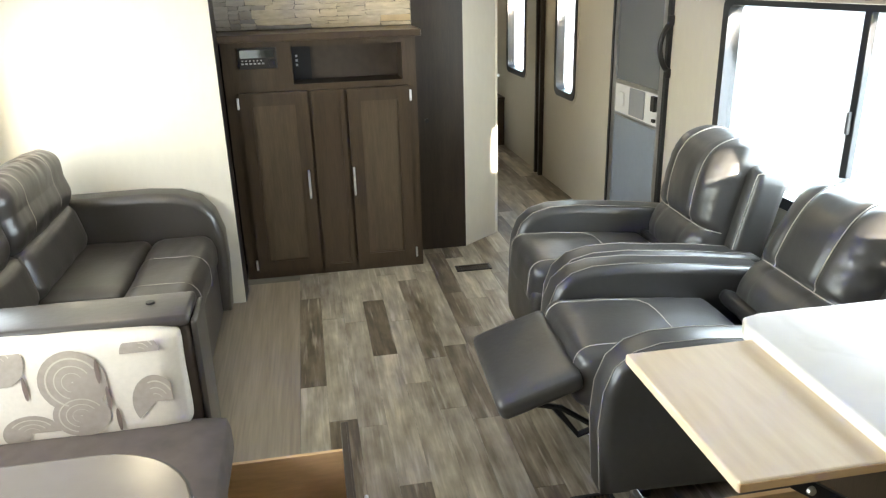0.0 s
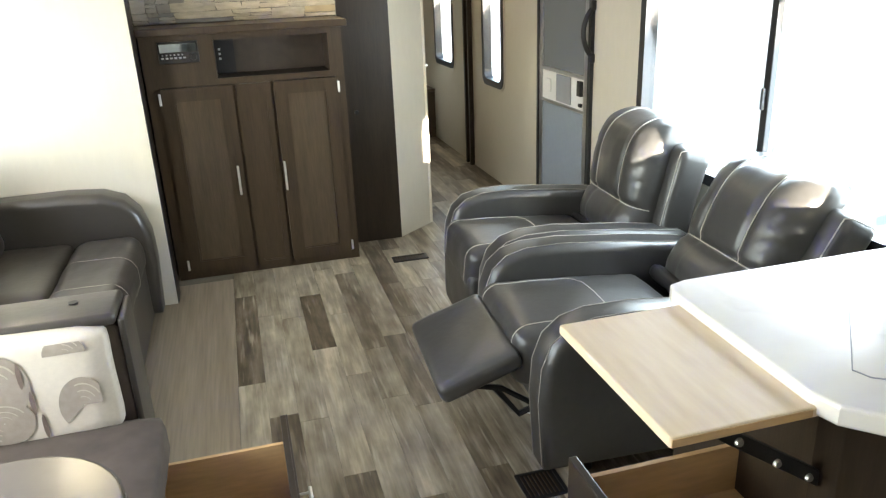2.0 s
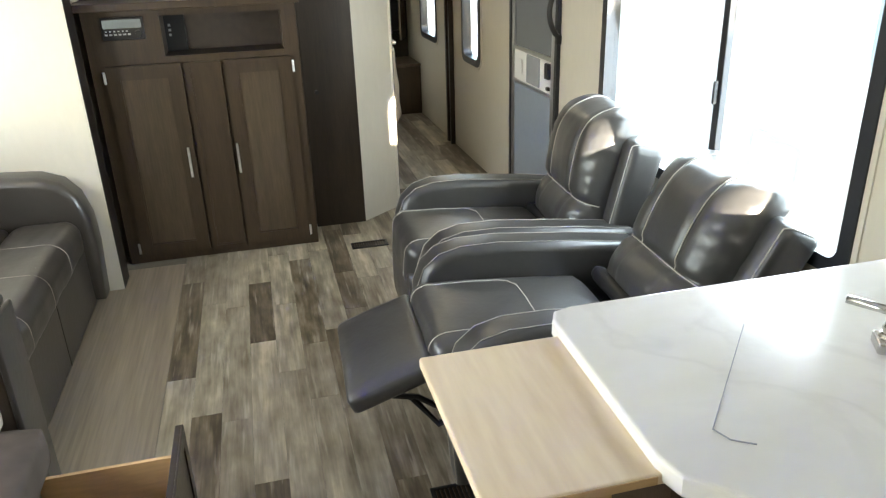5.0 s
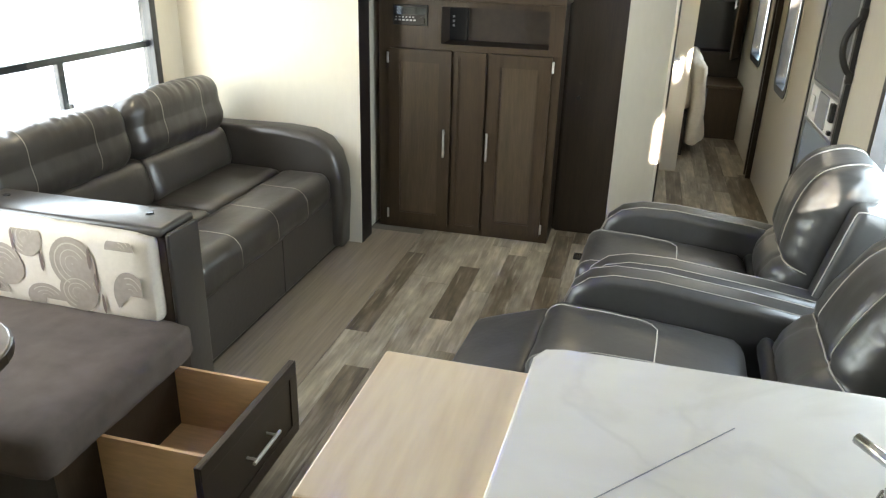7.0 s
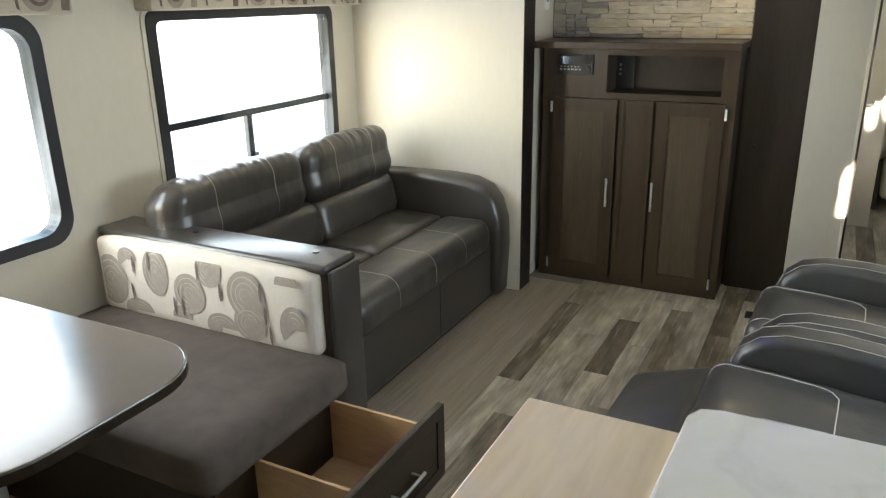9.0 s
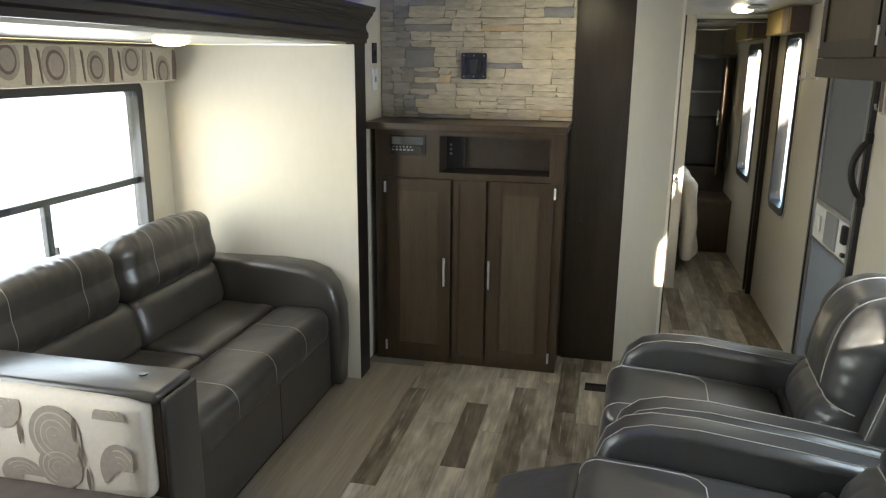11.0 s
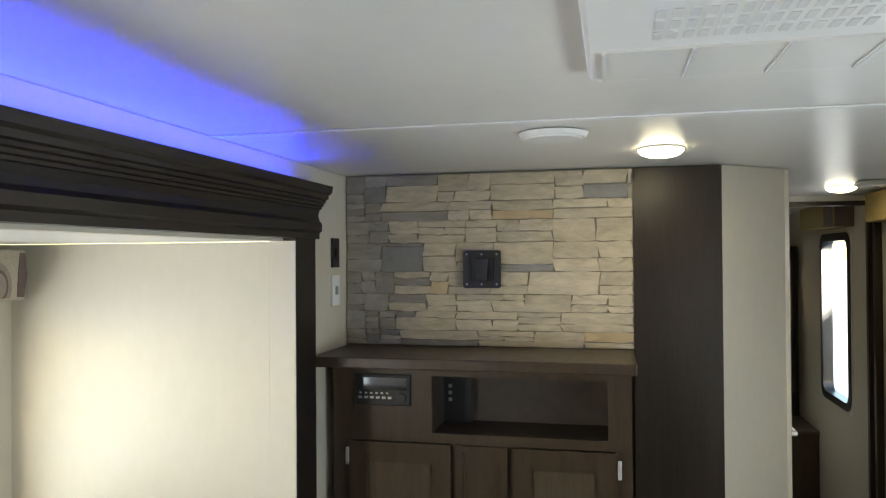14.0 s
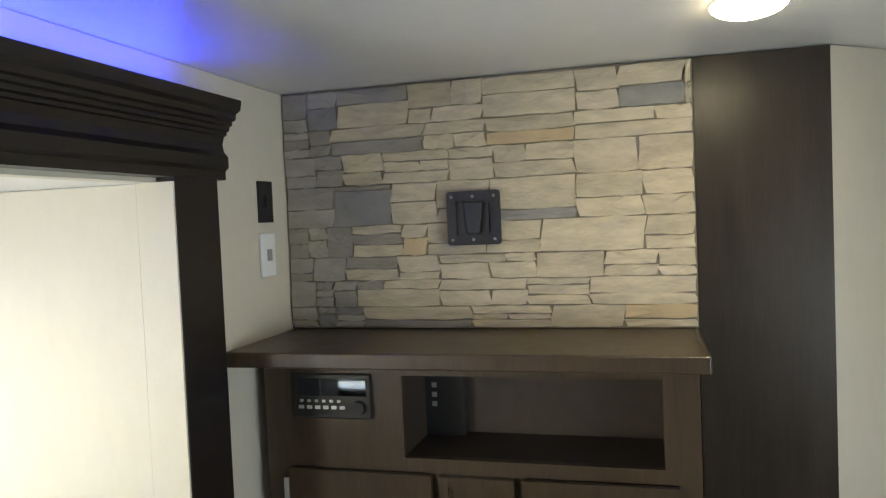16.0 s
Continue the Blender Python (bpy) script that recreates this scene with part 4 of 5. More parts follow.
# ---- dinette ----
def dinette():
    d = thing("dinette_bench", "brown suede dinette bench with a ring-print back", "bench")
    y0, y1, x0, x1 = 1.385, 2.22, XS + 0.002, 0.11
    part("base", box(x0, x1 - 0.03, y0 + 0.05, 2.045, 0.0, 0.335), M_DARK, d, "dark wood bench base")
    bm, on = padded((x1 - x0, 0.66, 0.13), 0.035, 0.01, 0.003, 2.0)
    part("seat_cushion", bm, M_SUEDE, d, "", pose((x0 + x1) / 2, y0 + 0.33, 0.395), True)
    part("back_panel", prism(rounded(x0, 0.035, 0.0, 0.735, 0.03, 5, (0, 0, 1, 0)), "y", 2.055, 2.21, 0.012, 3, rim=True), M_SUEDE, d, "dark brown padded back frame")
    part("end_panel", box(0.0355, 0.052, 2.05, 2.214, 0.0, 0.742, 0.007, 3), M_SOFA, d, "dark grey leather end of the back", smooth=True)
    part("back_cap", box(x0, 0.034, 2.04, 2.222, 0.728, 0.762, 0.014, 3), M_SOFA, d, "grey leather top rail", smooth=True)
    bm, on = padded((1.02, 0.075, 0.295), 0.03, 0.012, 0.003, 4.0)
    cush = part("back_cushion", bm, M_CLOTH, d, "cream back pad with taupe rings and strokes", pose(-0.50, 2.035, 0.592), True)

    def skin(px, pz, lift):
        q = on(max(-0.93, min(0.93, px / 0.51)), -1, max(-0.88, min(0.88, pz / 0.1475)))
        return Vector((q.x, q.y - lift, q.z))

    def oval(cx, cz, rx, rz, a0, a1, inner, mat, lift, steps=26):
        """A printed band that follows the pad: an oval from inner to 1 of its size, between two angles in turns."""
        bm2, last = bmesh.new(), None
        for k in range(steps + 1):
            a = 2 * math.pi * (a0 + (a1 - a0) * k / steps)
            cur = [bm2.verts.new(skin(cx + q * rx * math.cos(a), cz + q * rz * math.sin(a), lift)) for q in (1.0, (1 + inner) / 2, inner)]
            if last:
                for n2 in (0, 1):
                    bm2.faces.new((last[n2], cur[n2], cur[n2 + 1], last[n2 + 1]))
            last = cur
        part("print", bm2, mat, cush, "printed shape")
    for cx, cz, rx, rz, cut in ((-0.43, -0.01, 0.085, 0.10, 1.0), (-0.30, -0.115, 0.075, 0.05, 0.55), (-0.33, 0.085, 0.05, 0.045, 0.6), (-0.19, 0.055, 0.062, 0.092, 1.0), (-0.03, 0.0, 0.075, 0.075, 1.0), (-0.08, -0.105, 0.05, 0.05, 0.5), (0.07, 0.105, 0.06, 0.065, 1.0), (0.11, -0.105, 0.072, 0.055, 0.7), (0.235, 0.035, 0.085, 0.09, 1.0), (0.24, -0.065, 0.072, 0.065, 1.0), (0.43, -0.05, 0.06, 0.08, 0.6), (0.41, 0.10, 0.05, 0.05, 0.5)):
        oval(cx, cz, rx, rz, 0.0, cut, 0.02, M_TAUPE, 0.0030)
        for q in (0.80, 0.55, 0.32):
            oval(cx, cz, rx * q, rz * q, 0.08, max(0.25, cut - 0.3), 0.93, M_VALANCE, 0.0042)
    for cx, cz, lean in ((-0.30, 0.07, 0.3), (0.30, 0.06, -0.2), (0.315, -0.02, 0.3), (0.33, -0.09, -0.2), (-0.11, -0.06, 0.5), (-0.07, -0.06, 0.4), (0.12, 0.03, 0.1), (-0.22, 0.09, -0.4), (-0.32, -0.04, 0.4), (0.02, 0.09, 0.5)):
        oval(cx, cz, 0.006, 0.036, lean * 0.1, lean * 0.1 + 1, 0.02, M_BROWNP, 0.0048, 12)
    for x in (-0.08, -0.63):
        part("stud", cylinder(x, 2.15, 0.761, 0.766, 0.012), M_BLACK, d, "metal stud")
    # storage drawer pulled out of the bench end
    dr = part("drawer", box(0.05, 0.408, 1.605, 1.955, 0.115, 0.125), M_PINE, d, "open pale wood drawer bottom")
    for a, b, c, e in ((0.05, 0.408, 1.593, 1.6045), (0.05, 0.408, 1.9555, 1.967), (0.05, 0.062, 1.605, 1.955)):
        part("drawer_side", box(a, b, c, e, 0.115, 0.337, 0.001), M_PINE, dr, "pale wood drawer side")
    part("drawer_front", box(0.4085, 0.426, 1.54, 2.09, 0.08, 0.345, 0.003), M_DARK, dr, "dark wood drawer front")
    for a, b in ((0.08, 0.125), (0.30, 0.345)):
        part("front_rail", box(0.425, 0.431, 1.54, 2.09, a, b, 0.002), M_DARK, dr)
    for a, b in ((1.54, 1.585), (2.045, 2.09)):
        part("front_stile", box(0.425, 0.4308, a, b, 0.125, 0.30), M_DARK, dr)
    part("handle", join(tube([(0.463, 1.74, 0.215), (0.463, 1.90, 0.215)], 0.006, 8), tube([(0.428, 1.76, 0.215), (0.463, 1.76, 0.215)], 0.004, 6), tube([(0.428, 1.88, 0.215), (0.463, 1.88, 0.215)], 0.004, 6)), M_CHROME, dr, "brushed nickel bar handle")
    t = thing("dinette_table", "brown laminate dinette table with rounded corners and dark edge", "table")
    part("tabletop", prism(rounded(XS + 0.002, 0.14, 0.80, 1.462, 0.2, 8, (0, 1, 1, 0)), "z", 0.715, 0.745, 0.004, 2, rim=True), M_TABLE, t)
    part("edge_band", ring(rounded(XS + 0.002, 0.143, 0.797, 1.465, 0.2, 8, (0, 1, 1, 0)), rounded(XS + 0.002, 0.1395, 0.8005, 1.4615, 0.2, 8, (0, 1, 1, 0)), "z", 0.718, 0.741), M_DARK, t, "dark edge band")
    part("leg", cylinder(-0.35, 1.12, 0.02, 0.716, 0.03), M_CHROME, t, "chrome pedestal")
    part("leg_base", cylinder(-0.35, 1.12, 0.0, 0.025, 0.16, 0.10, 28), M_CHROME, t)


dinette()


# ---- kitchen peninsula ----
COUNTER = [(1.268, 1.452), (1.252, 1.42), (1.238, 0.995), (1.252, 0.945), (1.80, 0.395), (1.95, 0.30), (1.95, -0.94), (XR - 0.002, -0.94), (XR - 0.002, 1.463), (1.305, 1.463)]


def kitchen():
    k = thing("kitchen_cabinet", "dark wood kitchen base cabinet of the peninsula", "cabinet")
    body = [(1.29, 1.42), (1.28, 1.01), (1.30, 0.97), (1.84, 0.43), (1.99, 0.34), (1.99, -0.93), (XR - 0.003, -0.93), (XR - 0.003, 1.43)]
    part("body", prism(body, "z", 0.0, 0.852), M_DARK, k)
    part("vent_panel", box(0, 0.30, -0.006, 0.0, 0.30, 0.56, 0.002), M_BLACK, k, "black slotted panel", pose(1.35, 0.92, 0.14, 0, 0, -45))
    for i in range(5):
        part("slot", box(0.05, 0.25, -0.009, -0.005, 0.34 + 0.04 * i, 0.352 + 0.04 * i), M_GREY, k, "", pose(1.35, 0.92, 0.14, 0, 0, -45))
    part("handle", join(tube([(0.42, -0.035, 0.45), (0.42, -0.035, 0.60)], 0.006, 8), tube([(0.42, 0, 0.47), (0.42, -0.035, 0.47)], 0.004, 6), tube([(0.42, 0, 0.58), (0.42, -0.035, 0.58)], 0.004, 6)), M_CHROME, k, "brushed nickel bar handle", pose(1.30, 0.97, 0.12, 0, 0, -45))
    dr = part("drawer", box(0.95, 1.285, 0.905, 1.195, 0.53, 0.538), M_PINE, k, "open pale wood drawer bottom")
    for c, e in ((0.893, 0.9045), (1.1955, 1.207)):
        part("drawer_side", box(0.95, 1.285, c, e, 0.53, 0.645, 0.001), M_PINE, dr, "pale wood drawer side")
    part("drawer_front", box(0.932, 0.9495, 0.865, 1.24, 0.495, 0.668, 0.003), M_DARK, dr, "dark wood drawer front")
    part("slide_rail", box(0.97, 1.285, 0.881, 0.892, 0.575, 0.615, 0.002), M_SILVER, dr, "metal drawer slide")
    c = thing("countertop", "pale marbled laminate worktop with a sink lid cut in it", "worktop")
    part("slab", prism(COUNTER, "z", 0.854, 0.893, 0.007, 3, rim=True), M_COUNTER, c)
    a, b = Vector((1.350, 1.026, 0.8935)), Vector((1.589, 1.292, 0.8935))
    off = Vector((0.215, -0.20, 0))
    part("lid_groove", tube([a, b], 0.0010, 5), M_GREY, c, "fine joint of the sink lid")
    part("lid_groove", tube([a + off, b + off], 0.0010, 5), M_GREY, c, "fine joint of the sink lid")
    part("lid_groove", tube([a, a + Vector((0.01, -0.03, 0)), a + Vector((0.04, -0.05, 0))], 0.0016, 5), M_GREY, c, "fine joint of the sink lid")
    e = thing("pull_out_board", "pale maple pull-out counter extension", "board")
    part("board", prism(rounded(0.977, 1.27, 0.98, 1.392, 0.006, 3), "z", 0.8515, 0.872, 0.004, 2, rim=True), M_MAPLE, e)
    part("edge_strip", box(0.979, 1.235, 0.9785, 0.9812, 0.855, 0.869), M_PINE, e, "yellowish edge band")
    arm = part("support_arm", prism([(1.283, 0.695), (1.283, 0.728), (1.10, 0.8505), (1.055, 0.8505)], "y", 0.992, 1.008, 0.002), M_BLACK, e, "black folding steel brace")
    for x, z in ((1.26, 0.722), (1.19, 0.768), (1.11, 0.828)):
        part("bolt", cylinder(0, 0, 0, 0.006, 0.008, 0.006, 12), M_CHROME, arm, "bolt head", pose(x, 0.992, z, 90))
    part("support_rail", box(1.04, 1.285, 1.03, 1.045, 0.833, 0.8505), M_BLACK, e, "black support rail")
    f = thing("faucet", "polished steel single-lever kitchen faucet", "faucet", pose(1.777, 1.136, 0.893, 0, 0, -30))
    part("deck_plate", box(-0.030, 0.26, -0.027, 0.027, 0, 0.024, 0.005, 3), M_STEEL, f, "flat bar-shaped deck plate")
    part("collar", cylinder(0, 0, 0.0235, 0.033, 0.026, 0.023, 24, 0.003), M_STEEL, f)
    bm = bmesh.new()
    bmesh.ops.create_uvsphere(bm, u_segments=24, v_segments=16, radius=0.0225)
    for v in bm.verts:
        t = v.co.z / 0.0225
        if t > 0:
            v.co.x *= 1 - 0.45 * t * (2 - t) * 0.5
            v.co.y *= 1 - 0.45 * t * (2 - t) * 0.5
            v.co.z *= 1.25
    part("body", bm, M_STEEL, f, "pear-shaped valve body", pose(0, 0, 0.042), True)
    part("lever", tube([(0, 0, 0.054), (0, 0, 0.066), (-0.006, 0.003, 0.071), (-0.020, 0.011, 0.072), (-0.076, 0.040, 0.073)], 0.0085, 10), M_STEEL, f, smooth=True)
    part("spout", tube([(0.24, 0, 0.012), (0.25, -0.03, 0.055), (0.25, -0.10, 0.078), (0.25, -0.16, 0.065)], 0.014, 10), M_STEEL, f, smooth=True)


kitchen()


# ---- floor registers ----
def register(x, y, w, d, turn=0):
    r = thing("floor_register", "dark metal slotted floor register", "vent", pose(x, y, 0.0, 0, 0, turn), group="floor registers")
    part("frame", ring(rounded(-w / 2, w / 2, -d / 2, d / 2, 0.004, 2), rounded(-w / 2 + 0.012, w / 2 - 0.012, -d / 2 + 0.012, d / 2 - 0.012, 0.002, 2), "z", 0.0005, 0.006), M_BLACK, r)
    part("well", box(-w / 2 + 0.01, w / 2 - 0.01, -d / 2 + 0.01, d / 2 - 0.01, 0.0005, 0.0015), M_BLACK, r)
    n = int((w - 0.03) / 0.013)
    for k in range(n):
        x0 = -w / 2 + 0.016 + k * (w - 0.032) / n
        part("slat", box(x0, x0 + 0.005, -d / 2 + 0.012, d / 2 - 0.012, 0.001, 0.005), M_CAB, r)


register(1.255, 4.055, 0.205, 0.085)
register(1.185, 1.955, 0.14, 0.13)

tag = tagged(part("paper_tag", prism([(0, 0), (0.05, 0.01), (0.06, 0.035), (0.02, 0.045), (-0.01, 0.02)], "z", 0.001, 0.003), M_WHITE, m=pose(1.31, 2.33, 0, 0, 0, 20)), "small white paper tag on the floor", "tag")

# ---- bathroom door, bedroom ----
bath = thing("door_2", "dark wood bathroom door with a lever handle", "door", kind="structure")
part("leaf", box(1.5415, 1.562, 4.69, 5.40, 0.01, 1.90, 0.003), M_DARK, bath)
part("side_leaf", box(1.5415, 1.558, 5.404, 5.99, 0.01, 1.90, 0.003), M_DARK, bath, "narrow dark wood panel beside the door")
part("door_handle", join(tube([(1.56, 4.79, 0.995), (1.60, 4.79, 0.995)], 0.010, 10), tube([(1.597, 4.79, 0.995), (1.597, 4.90, 0.995)], 0.008, 8), tube([(1.5625, 4.79, 0.995), (1.569, 4.79, 0.995)], 0.025, 16)), M_CHROME, bath, "chrome lever")


def bed():
    b = thing("bed", "queen bed with a cream quilt hanging over its edge", "bed")
    part("base", box(0.34, 1.80, 6.50, 8.60, 0.0, 0.36), M_DARK, b, "dark bed base")
    bm, on = padded((1.56, 2.12, 0.32), 0.10, 0.03, 0.006, 1.0, 18)
    part("mattress", bm, M_QUILT, b, "cream quilted mattress", pose(1.07, 7.54, 0.52), True)

    def hang(s):
        t = max(0, -s.z / 0.3)
        return Vector((s.x + 0.03 * math.sin(s.y * 14) * t, s.y, s.z))
    bm, on = padded((0.11, 1.2, 0.66), 0.05, 0.0, 0.012, 7.0, 18, hang)
    part("quilt", bm, M_QUILT, b, "cream quilt corner hanging down", pose(1.865, 7.0, 0.43, 0, -5, 0), True)


bed()
n = thing("nightstand", "brown wooden nightstand beside the bed", "nightstand")
part("body", box(1.99, XR - 0.002, 7.21, 7.70, 0.0, 0.45, 0.006), M_CAB, n)
part("top", box(1.975, XR - 0.002, 7.195, 7.70, 0.4505, 0.475, 0.004), M_PANEL, n)
wd = thing("wardrobe", "dark wooden wardrobe with an open shelf and its door ajar", "wardrobe")
part("carcass", ring(rounded(1.66, XR - 0.002, 0.0, 1.73, 0.003, 2), rounded(1.70, 2.235, 0.70, 1.69, 0.002, 2), "y", 7.75, 8.22), M_DARK, wd)
part("base_panel", box(1.70, 2.235, 7.77, 7.79, 0.02, 0.699), M_DARK, wd)
part("back_panel", box(1.70, 2.235, 8.20, 8.218, 0.701, 1.689), M_GREY, wd, "pale grey inner back")
part("shelf", box(1.701, 2.234, 7.80, 8.199, 1.13, 1.148), M_DARK, wd)
part("shelf_front", box(1.701, 2.234, 7.785, 7.799, 0.72, 1.147), M_BLACK, wd, "dark lower compartment front")
part("hanging_rail", tube([(1.701, 7.95, 1.387), (2.234, 7.95, 1.387)], 0.011, 8), M_CHROME, wd, "bright hanging rail")
dm = part("door", box(-0.24, 0.0, -0.018, 0.0, 0.66, 1.70, 0.002), M_CAB, wd, "wooden door standing ajar", pose(2.245, 7.745, 0, 0, 0, 68))
part("handle", join(tube([(-0.20, 0.028, 1.10), (-0.20, 0.028, 1.24)], 0.008, 8), tube([(-0.20, 0.0, 1.12), (-0.20, 0.028, 1.12)], 0.005, 6), tube([(-0.20, 0.0, 1.22), (-0.20, 0.028, 1.22)], 0.005, 6)), M_CHROME, dm, "bright metal handle")

# ---- outdoors ----
GROUND = -0.75
structure("ground", box(-400, 400, -400, 400, GROUND - 0.3, GROUND), M_GRAVEL, "pale gravel lot", "ground")


def parked_trailer(x0, x1, y0, y1, z1, label):
    t = thing("parked_trailer", label, "trailer")
    part("body", box(x0, x1, y0, y1, GROUND + 0.34, z1, 0.12, 4), M_COACH, t)
    part("skirt", box(x0 + 0.1, x1 - 0.1, y0 + 0.2, y1 - 0.2, GROUND + 0.18, GROUND + 0.36), M_GREY, t, "dark underframe")
    for y in ((y0 + y1) / 2 - 0.45, (y0 + y1) / 2 + 0.45):
        w = part("wheel", cylinder(0, 0, x0 + 0.05 - (x0 + x1) / 2, x1 - 0.05 - (x0 + x1) / 2, 0.34, None, 24), M_BLACK, t, "", pose((x0 + x1) / 2, y, GROUND + 0.34, 0, 90, 0))
    part("awning", tube([(x0 - 0.06, y0 + 0.4, z1 - 0.25), (x0 - 0.06, y1 - 0.4, z1 - 0.25)], 0.07, 10), M_COACH, t, "rolled white awning")
    return t


near = parked_trailer(3.70, 6.1, -6.8, 6.3, 2.6, "white travel trailer with blue-grey decals parked alongside")
part("window", prism(rounded(2.60, 3.30, 0.90, 1.34, 0.06), "x", 3.685, 3.705), M_BLUEGREY, near, "tinted window")
arc_out = [(3.20 - 0.44 * math.sin(math.pi * k / 14), 0.82 - 0.67 * k / 14) for k in range(15)]
arc_in = [(3.20 - 0.31 * math.sin(math.pi * k / 14) + 0.014, 0.76 - 0.565 * k / 14) for k in range(15)]
part("decal", prism(arc_out + arc_in[::-1], "x", 3.688, 3.703), M_BLUEGREY, near, "curved blue-grey decal")
part("hatch", ring(rounded(3.67, 4.13, 0.03, 0.44, 0.06), rounded(3.70, 4.10, 0.06, 0.41, 0.04), "x", 3.688, 3.703), M_LOUVRE, near, "baggage door rim")
part("vent", prism(rounded(3.40, 3.54, 0.14, 0.32, 0.02), "x", 3.688, 3.703), M_LOUVRE, near, "grey outlet cover")


# ---- stone wall pieces ----
stone = structure("wall_stone", box(XL + 0.002, 0.9985, 4.424, 4.4455, 1.344, CEIL - 0.001), M_JOINT, "cream ledge-stone accent wall with grey and tan stones", "wall")


def stone_piece(u0, u1, v0, v1, mat):
    """One stone between two places across (u) and down (v) the panel, with a rough outline."""
    x0, x1 = SX0 + u0 * (SX1 - SX0), SX0 + u1 * (SX1 - SX0)
    z0, z1 = SZ1 - v1 * (SZ1 - SZ0), SZ1 - v0 * (SZ1 - SZ0)
    depth, g, r = random.uniform(0.0015, 0.009), 0.0004, random.uniform
    zm, j, slant = (z0 + z1) / 2, 0.0030, r(-0.006, 0.006)
    qs = (r(0.18, 0.32), r(0.45, 0.55), r(0.68, 0.82))
    low = [(x0 + (x1 - x0) * q, z0 + r(-j, j * 0.5)) for q in qs]
    top = [(x0 + (x1 - x0) * q, z1 + r(-j, j * 0.5)) for q in reversed(qs)]
    ring_pts = [(x0 + g - slant, z0 + r(0, j)), *low, (x1 - g - slant, z0 + r(0, j)), (x1 - g + r(-j, j), zm),
                (x1 - g + slant, z1 - r(0, j)), *top, (x0 + g + slant, z1 - r(0, j)), (x0 + g + r(-j, j), zm)]
    ring_pts = [(min(SX1, max(SX0, x)), min(SZ1, max(SZ0, z))) for x, z in ring_pts]
    n = len(ring_pts)
    cx, cz = (x0 + x1) / 2, (z0 + z1) / 2
    b = 0.0011
    bm = bmesh.new()
    rear = [bm.verts.new((x, 4.425, z)) for x, z in ring_pts]
    front = [bm.verts.new((x - math.copysign(b, x - cx) * (abs(x - cx) > 0.004), 4.4235 - depth + r(-0.0015, 0.0025), z - math.copysign(b, z - cz) * (abs(z - cz) > 0.003))) for x, z in ring_pts]
    mid = bm.verts.new((cx, 4.4228 - depth, cz))
    for i in range(n):
        j = (i + 1) % n
        bm.faces.new((rear[i], rear[j], front[j], front[i]))
        bm.faces.new((front[i], front[j], mid))
    bmesh.ops.recalc_face_normals(bm, faces=bm.faces[:])
    part("stone", bm, mat, stone)


random.seed(11)
SX0, SX1, SZ0, SZ1 = XL + 0.004, 0.997, 1.346, CEIL - 0.004
BANDS = (0.0, 0.16, 0.27, 0.40, 0.57, 0.70, 0.80, 0.91, 1.0)
# stones of another colour: band, u from, u to, height of the split, the stone above and the one below it
MARKED = {0: [(0.84, 0.985, 0.08, M_STONE, M_STONE_GREY)], 1: [(0.53, 0.74, 0.218, M_STONE, M_STONE_TAN)],
          3: [(0.13, 0.285, 0.42, M_STONE_SMOKE, M_STONE_GREY), (0.535, 0.74, 0.527, M_STONE, M_STONE_GREY)], 4: [(0.31, 0.375, 0.625, M_STONE, M_STONE_TAN)],
          7: [(0.2, 0.48, 0.965, M_STONE, M_STONE_GREY), (0.84, 1.0, 0.965, M_STONE_TAN, M_STONE)]}


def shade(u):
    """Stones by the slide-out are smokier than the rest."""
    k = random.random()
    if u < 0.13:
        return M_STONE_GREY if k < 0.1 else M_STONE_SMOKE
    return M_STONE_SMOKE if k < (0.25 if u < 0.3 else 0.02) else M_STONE


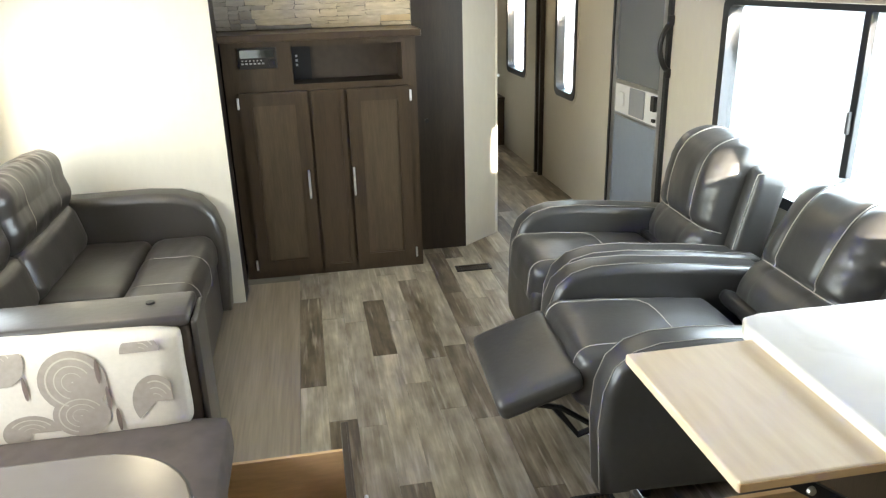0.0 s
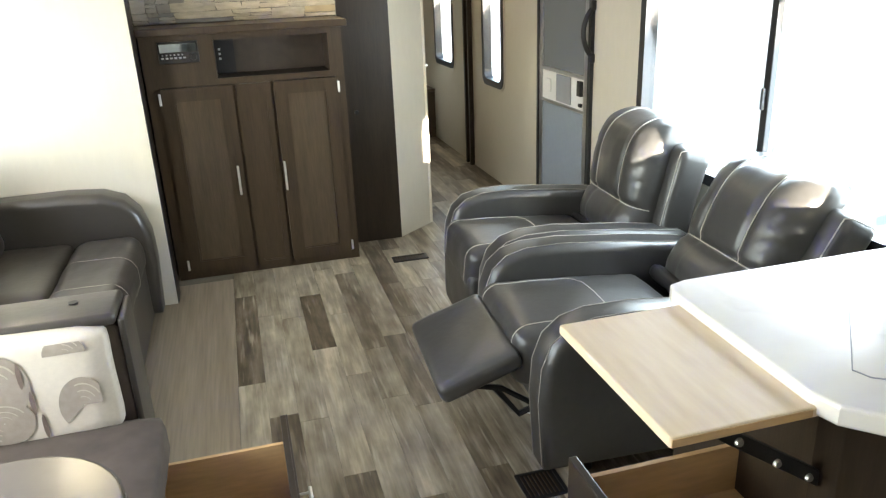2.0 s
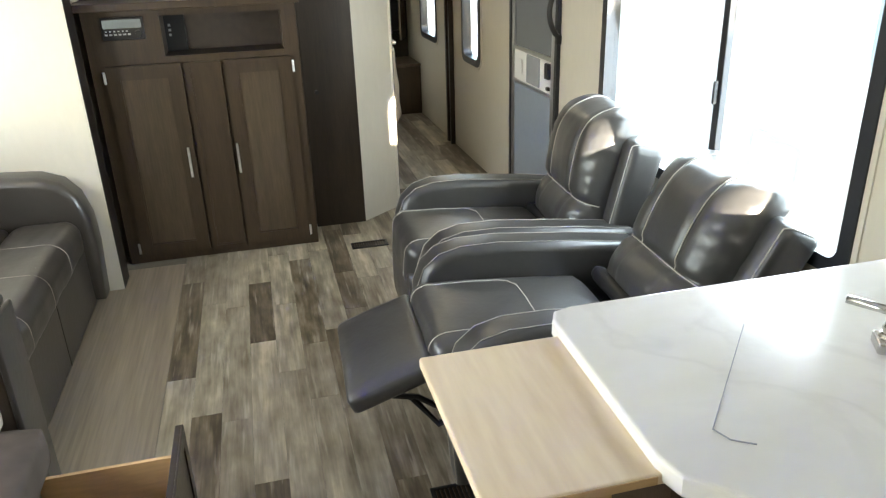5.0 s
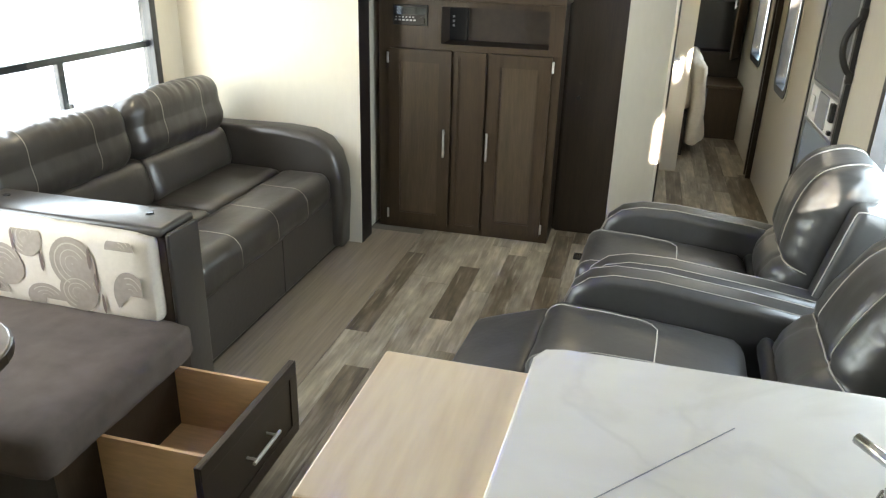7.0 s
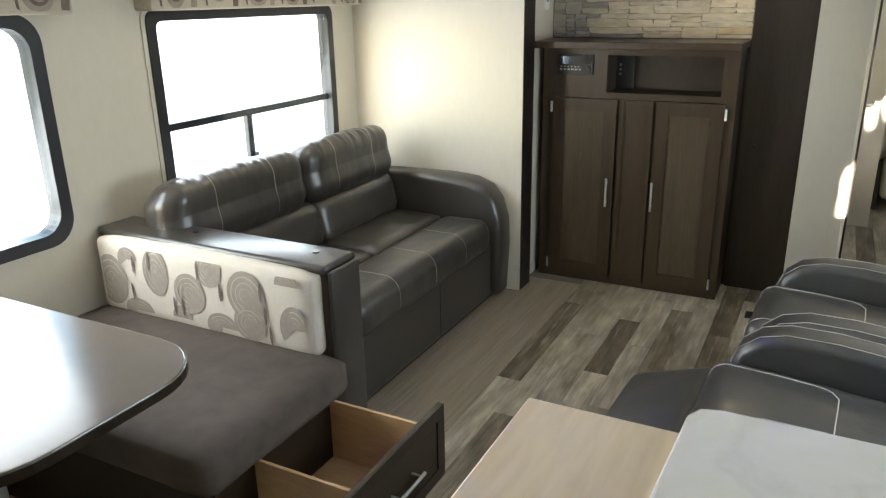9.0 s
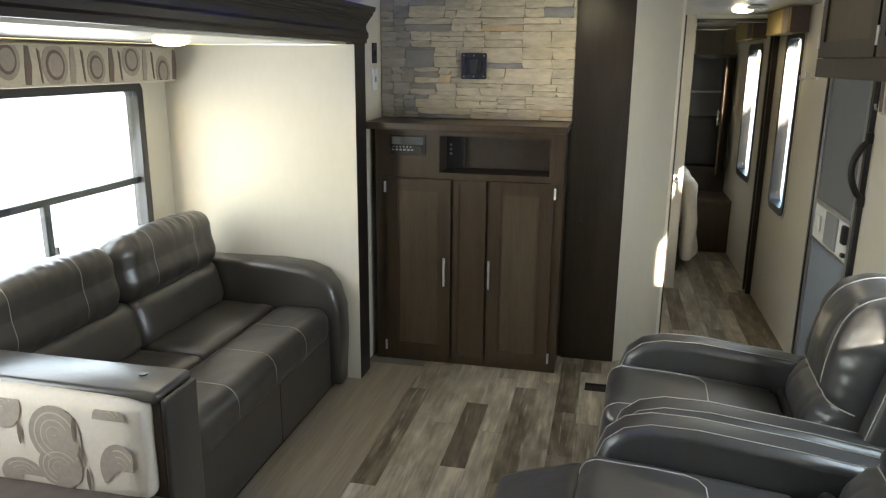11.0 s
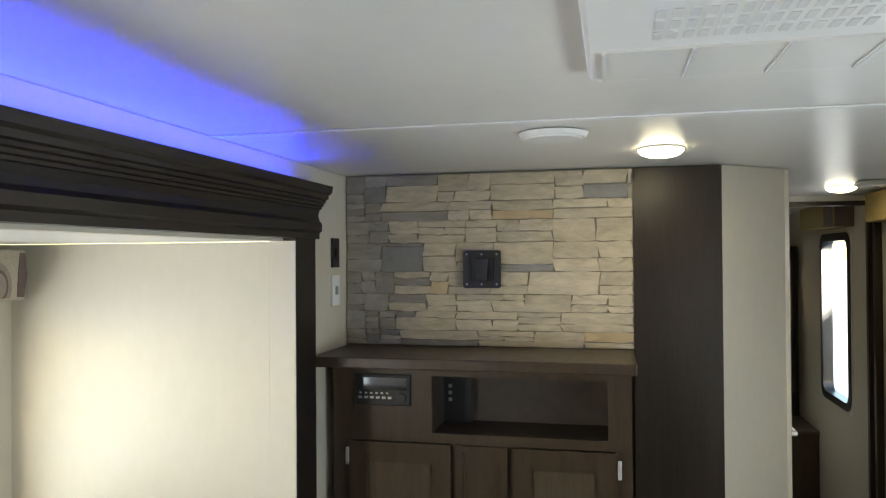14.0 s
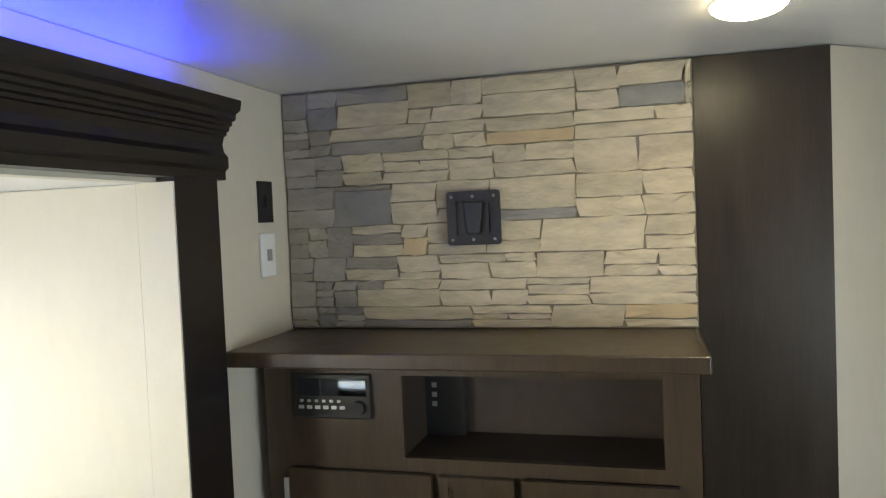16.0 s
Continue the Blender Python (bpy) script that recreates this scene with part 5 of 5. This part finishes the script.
def run_of_stones(u0, u1, v0, v1):
    """A stretch of one band: blocks that are whole, split into ledges, or broken across."""
    u = u0
    while u < u1 - 1e-6:
        w = random.uniform(0.10, 0.25) if u >= 0.13 else random.uniform(0.05, 0.09)
        e = u1 if u1 - u - w < 0.07 else u + w
        tall, k = v1 - v0, random.random()
        if k < 0.30 and tall < 0.14:
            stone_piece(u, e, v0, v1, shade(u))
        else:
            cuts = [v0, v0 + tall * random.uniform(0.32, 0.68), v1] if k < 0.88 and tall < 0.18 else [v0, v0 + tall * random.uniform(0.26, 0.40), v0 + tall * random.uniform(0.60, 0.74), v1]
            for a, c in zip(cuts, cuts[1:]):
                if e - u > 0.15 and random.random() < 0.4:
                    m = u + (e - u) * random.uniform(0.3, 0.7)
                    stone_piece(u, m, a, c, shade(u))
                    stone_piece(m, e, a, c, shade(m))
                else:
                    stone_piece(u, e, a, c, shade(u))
        u = e


for band, (v0, v1) in enumerate(zip(BANDS, BANDS[1:])):
    u = 0.0
    for u0, u1, split, upper, lower in MARKED.get(band, ()):
        if u0 > u + 1e-6:
            run_of_stones(u, u0, v0, v1)
        stone_piece(u0, u1, v0, split, upper)
        stone_piece(u0, u1, split, v1, lower)
        u = u1
    if u < 1.0 - 1e-6:
        run_of_stones(u, 1.0, v0, v1)


# ---- floor planks ----
floor = structure("floor", box(XL - 0.1, XR + T, Y_REAR - T, Y_FRONT + T, -0.05, -0.0025), M_GROUT, "weathered grey-brown vinyl plank floor", "floor")
tagged(part("slide_ramp", box(XL - 0.07, 0.262, 0.05, 4.10, -0.0024, 0.004, 0.002), M_RAMP, m=pose(0, 0, 0)), "plain grey-brown vinyl strip along the slide-out", "floor strip", kind="structure")
PW, LENGTHS = 0.108, (0.42, 0.61, 0.92)
plank_meshes = []
for length in LENGTHS:
    mesh = bpy.data.meshes.new("plank")
    b = box(0, PW - 0.0008, 0, length - 0.001, -0.0024, 0.0, 0.0004, 1)
    b.to_mesh(mesh)
    b.free()
    mesh.materials.append(M_PLANK)
    plank_meshes.append(mesh)
random.seed(3)
rows_n = int((XR - 0.263) / PW) + 1
for i in range(rows_n):
    y = Y_REAR - random.uniform(0, 0.5)
    x = 0.263 + i * PW
    while y < Y_FRONT:
        k = random.choice((0, 1, 1, 2, 2))
        ob = new("plank", plank_meshes[k])
        ob.parent = floor
        ob.location = (x, y, 0)
        y += LENGTHS[k]
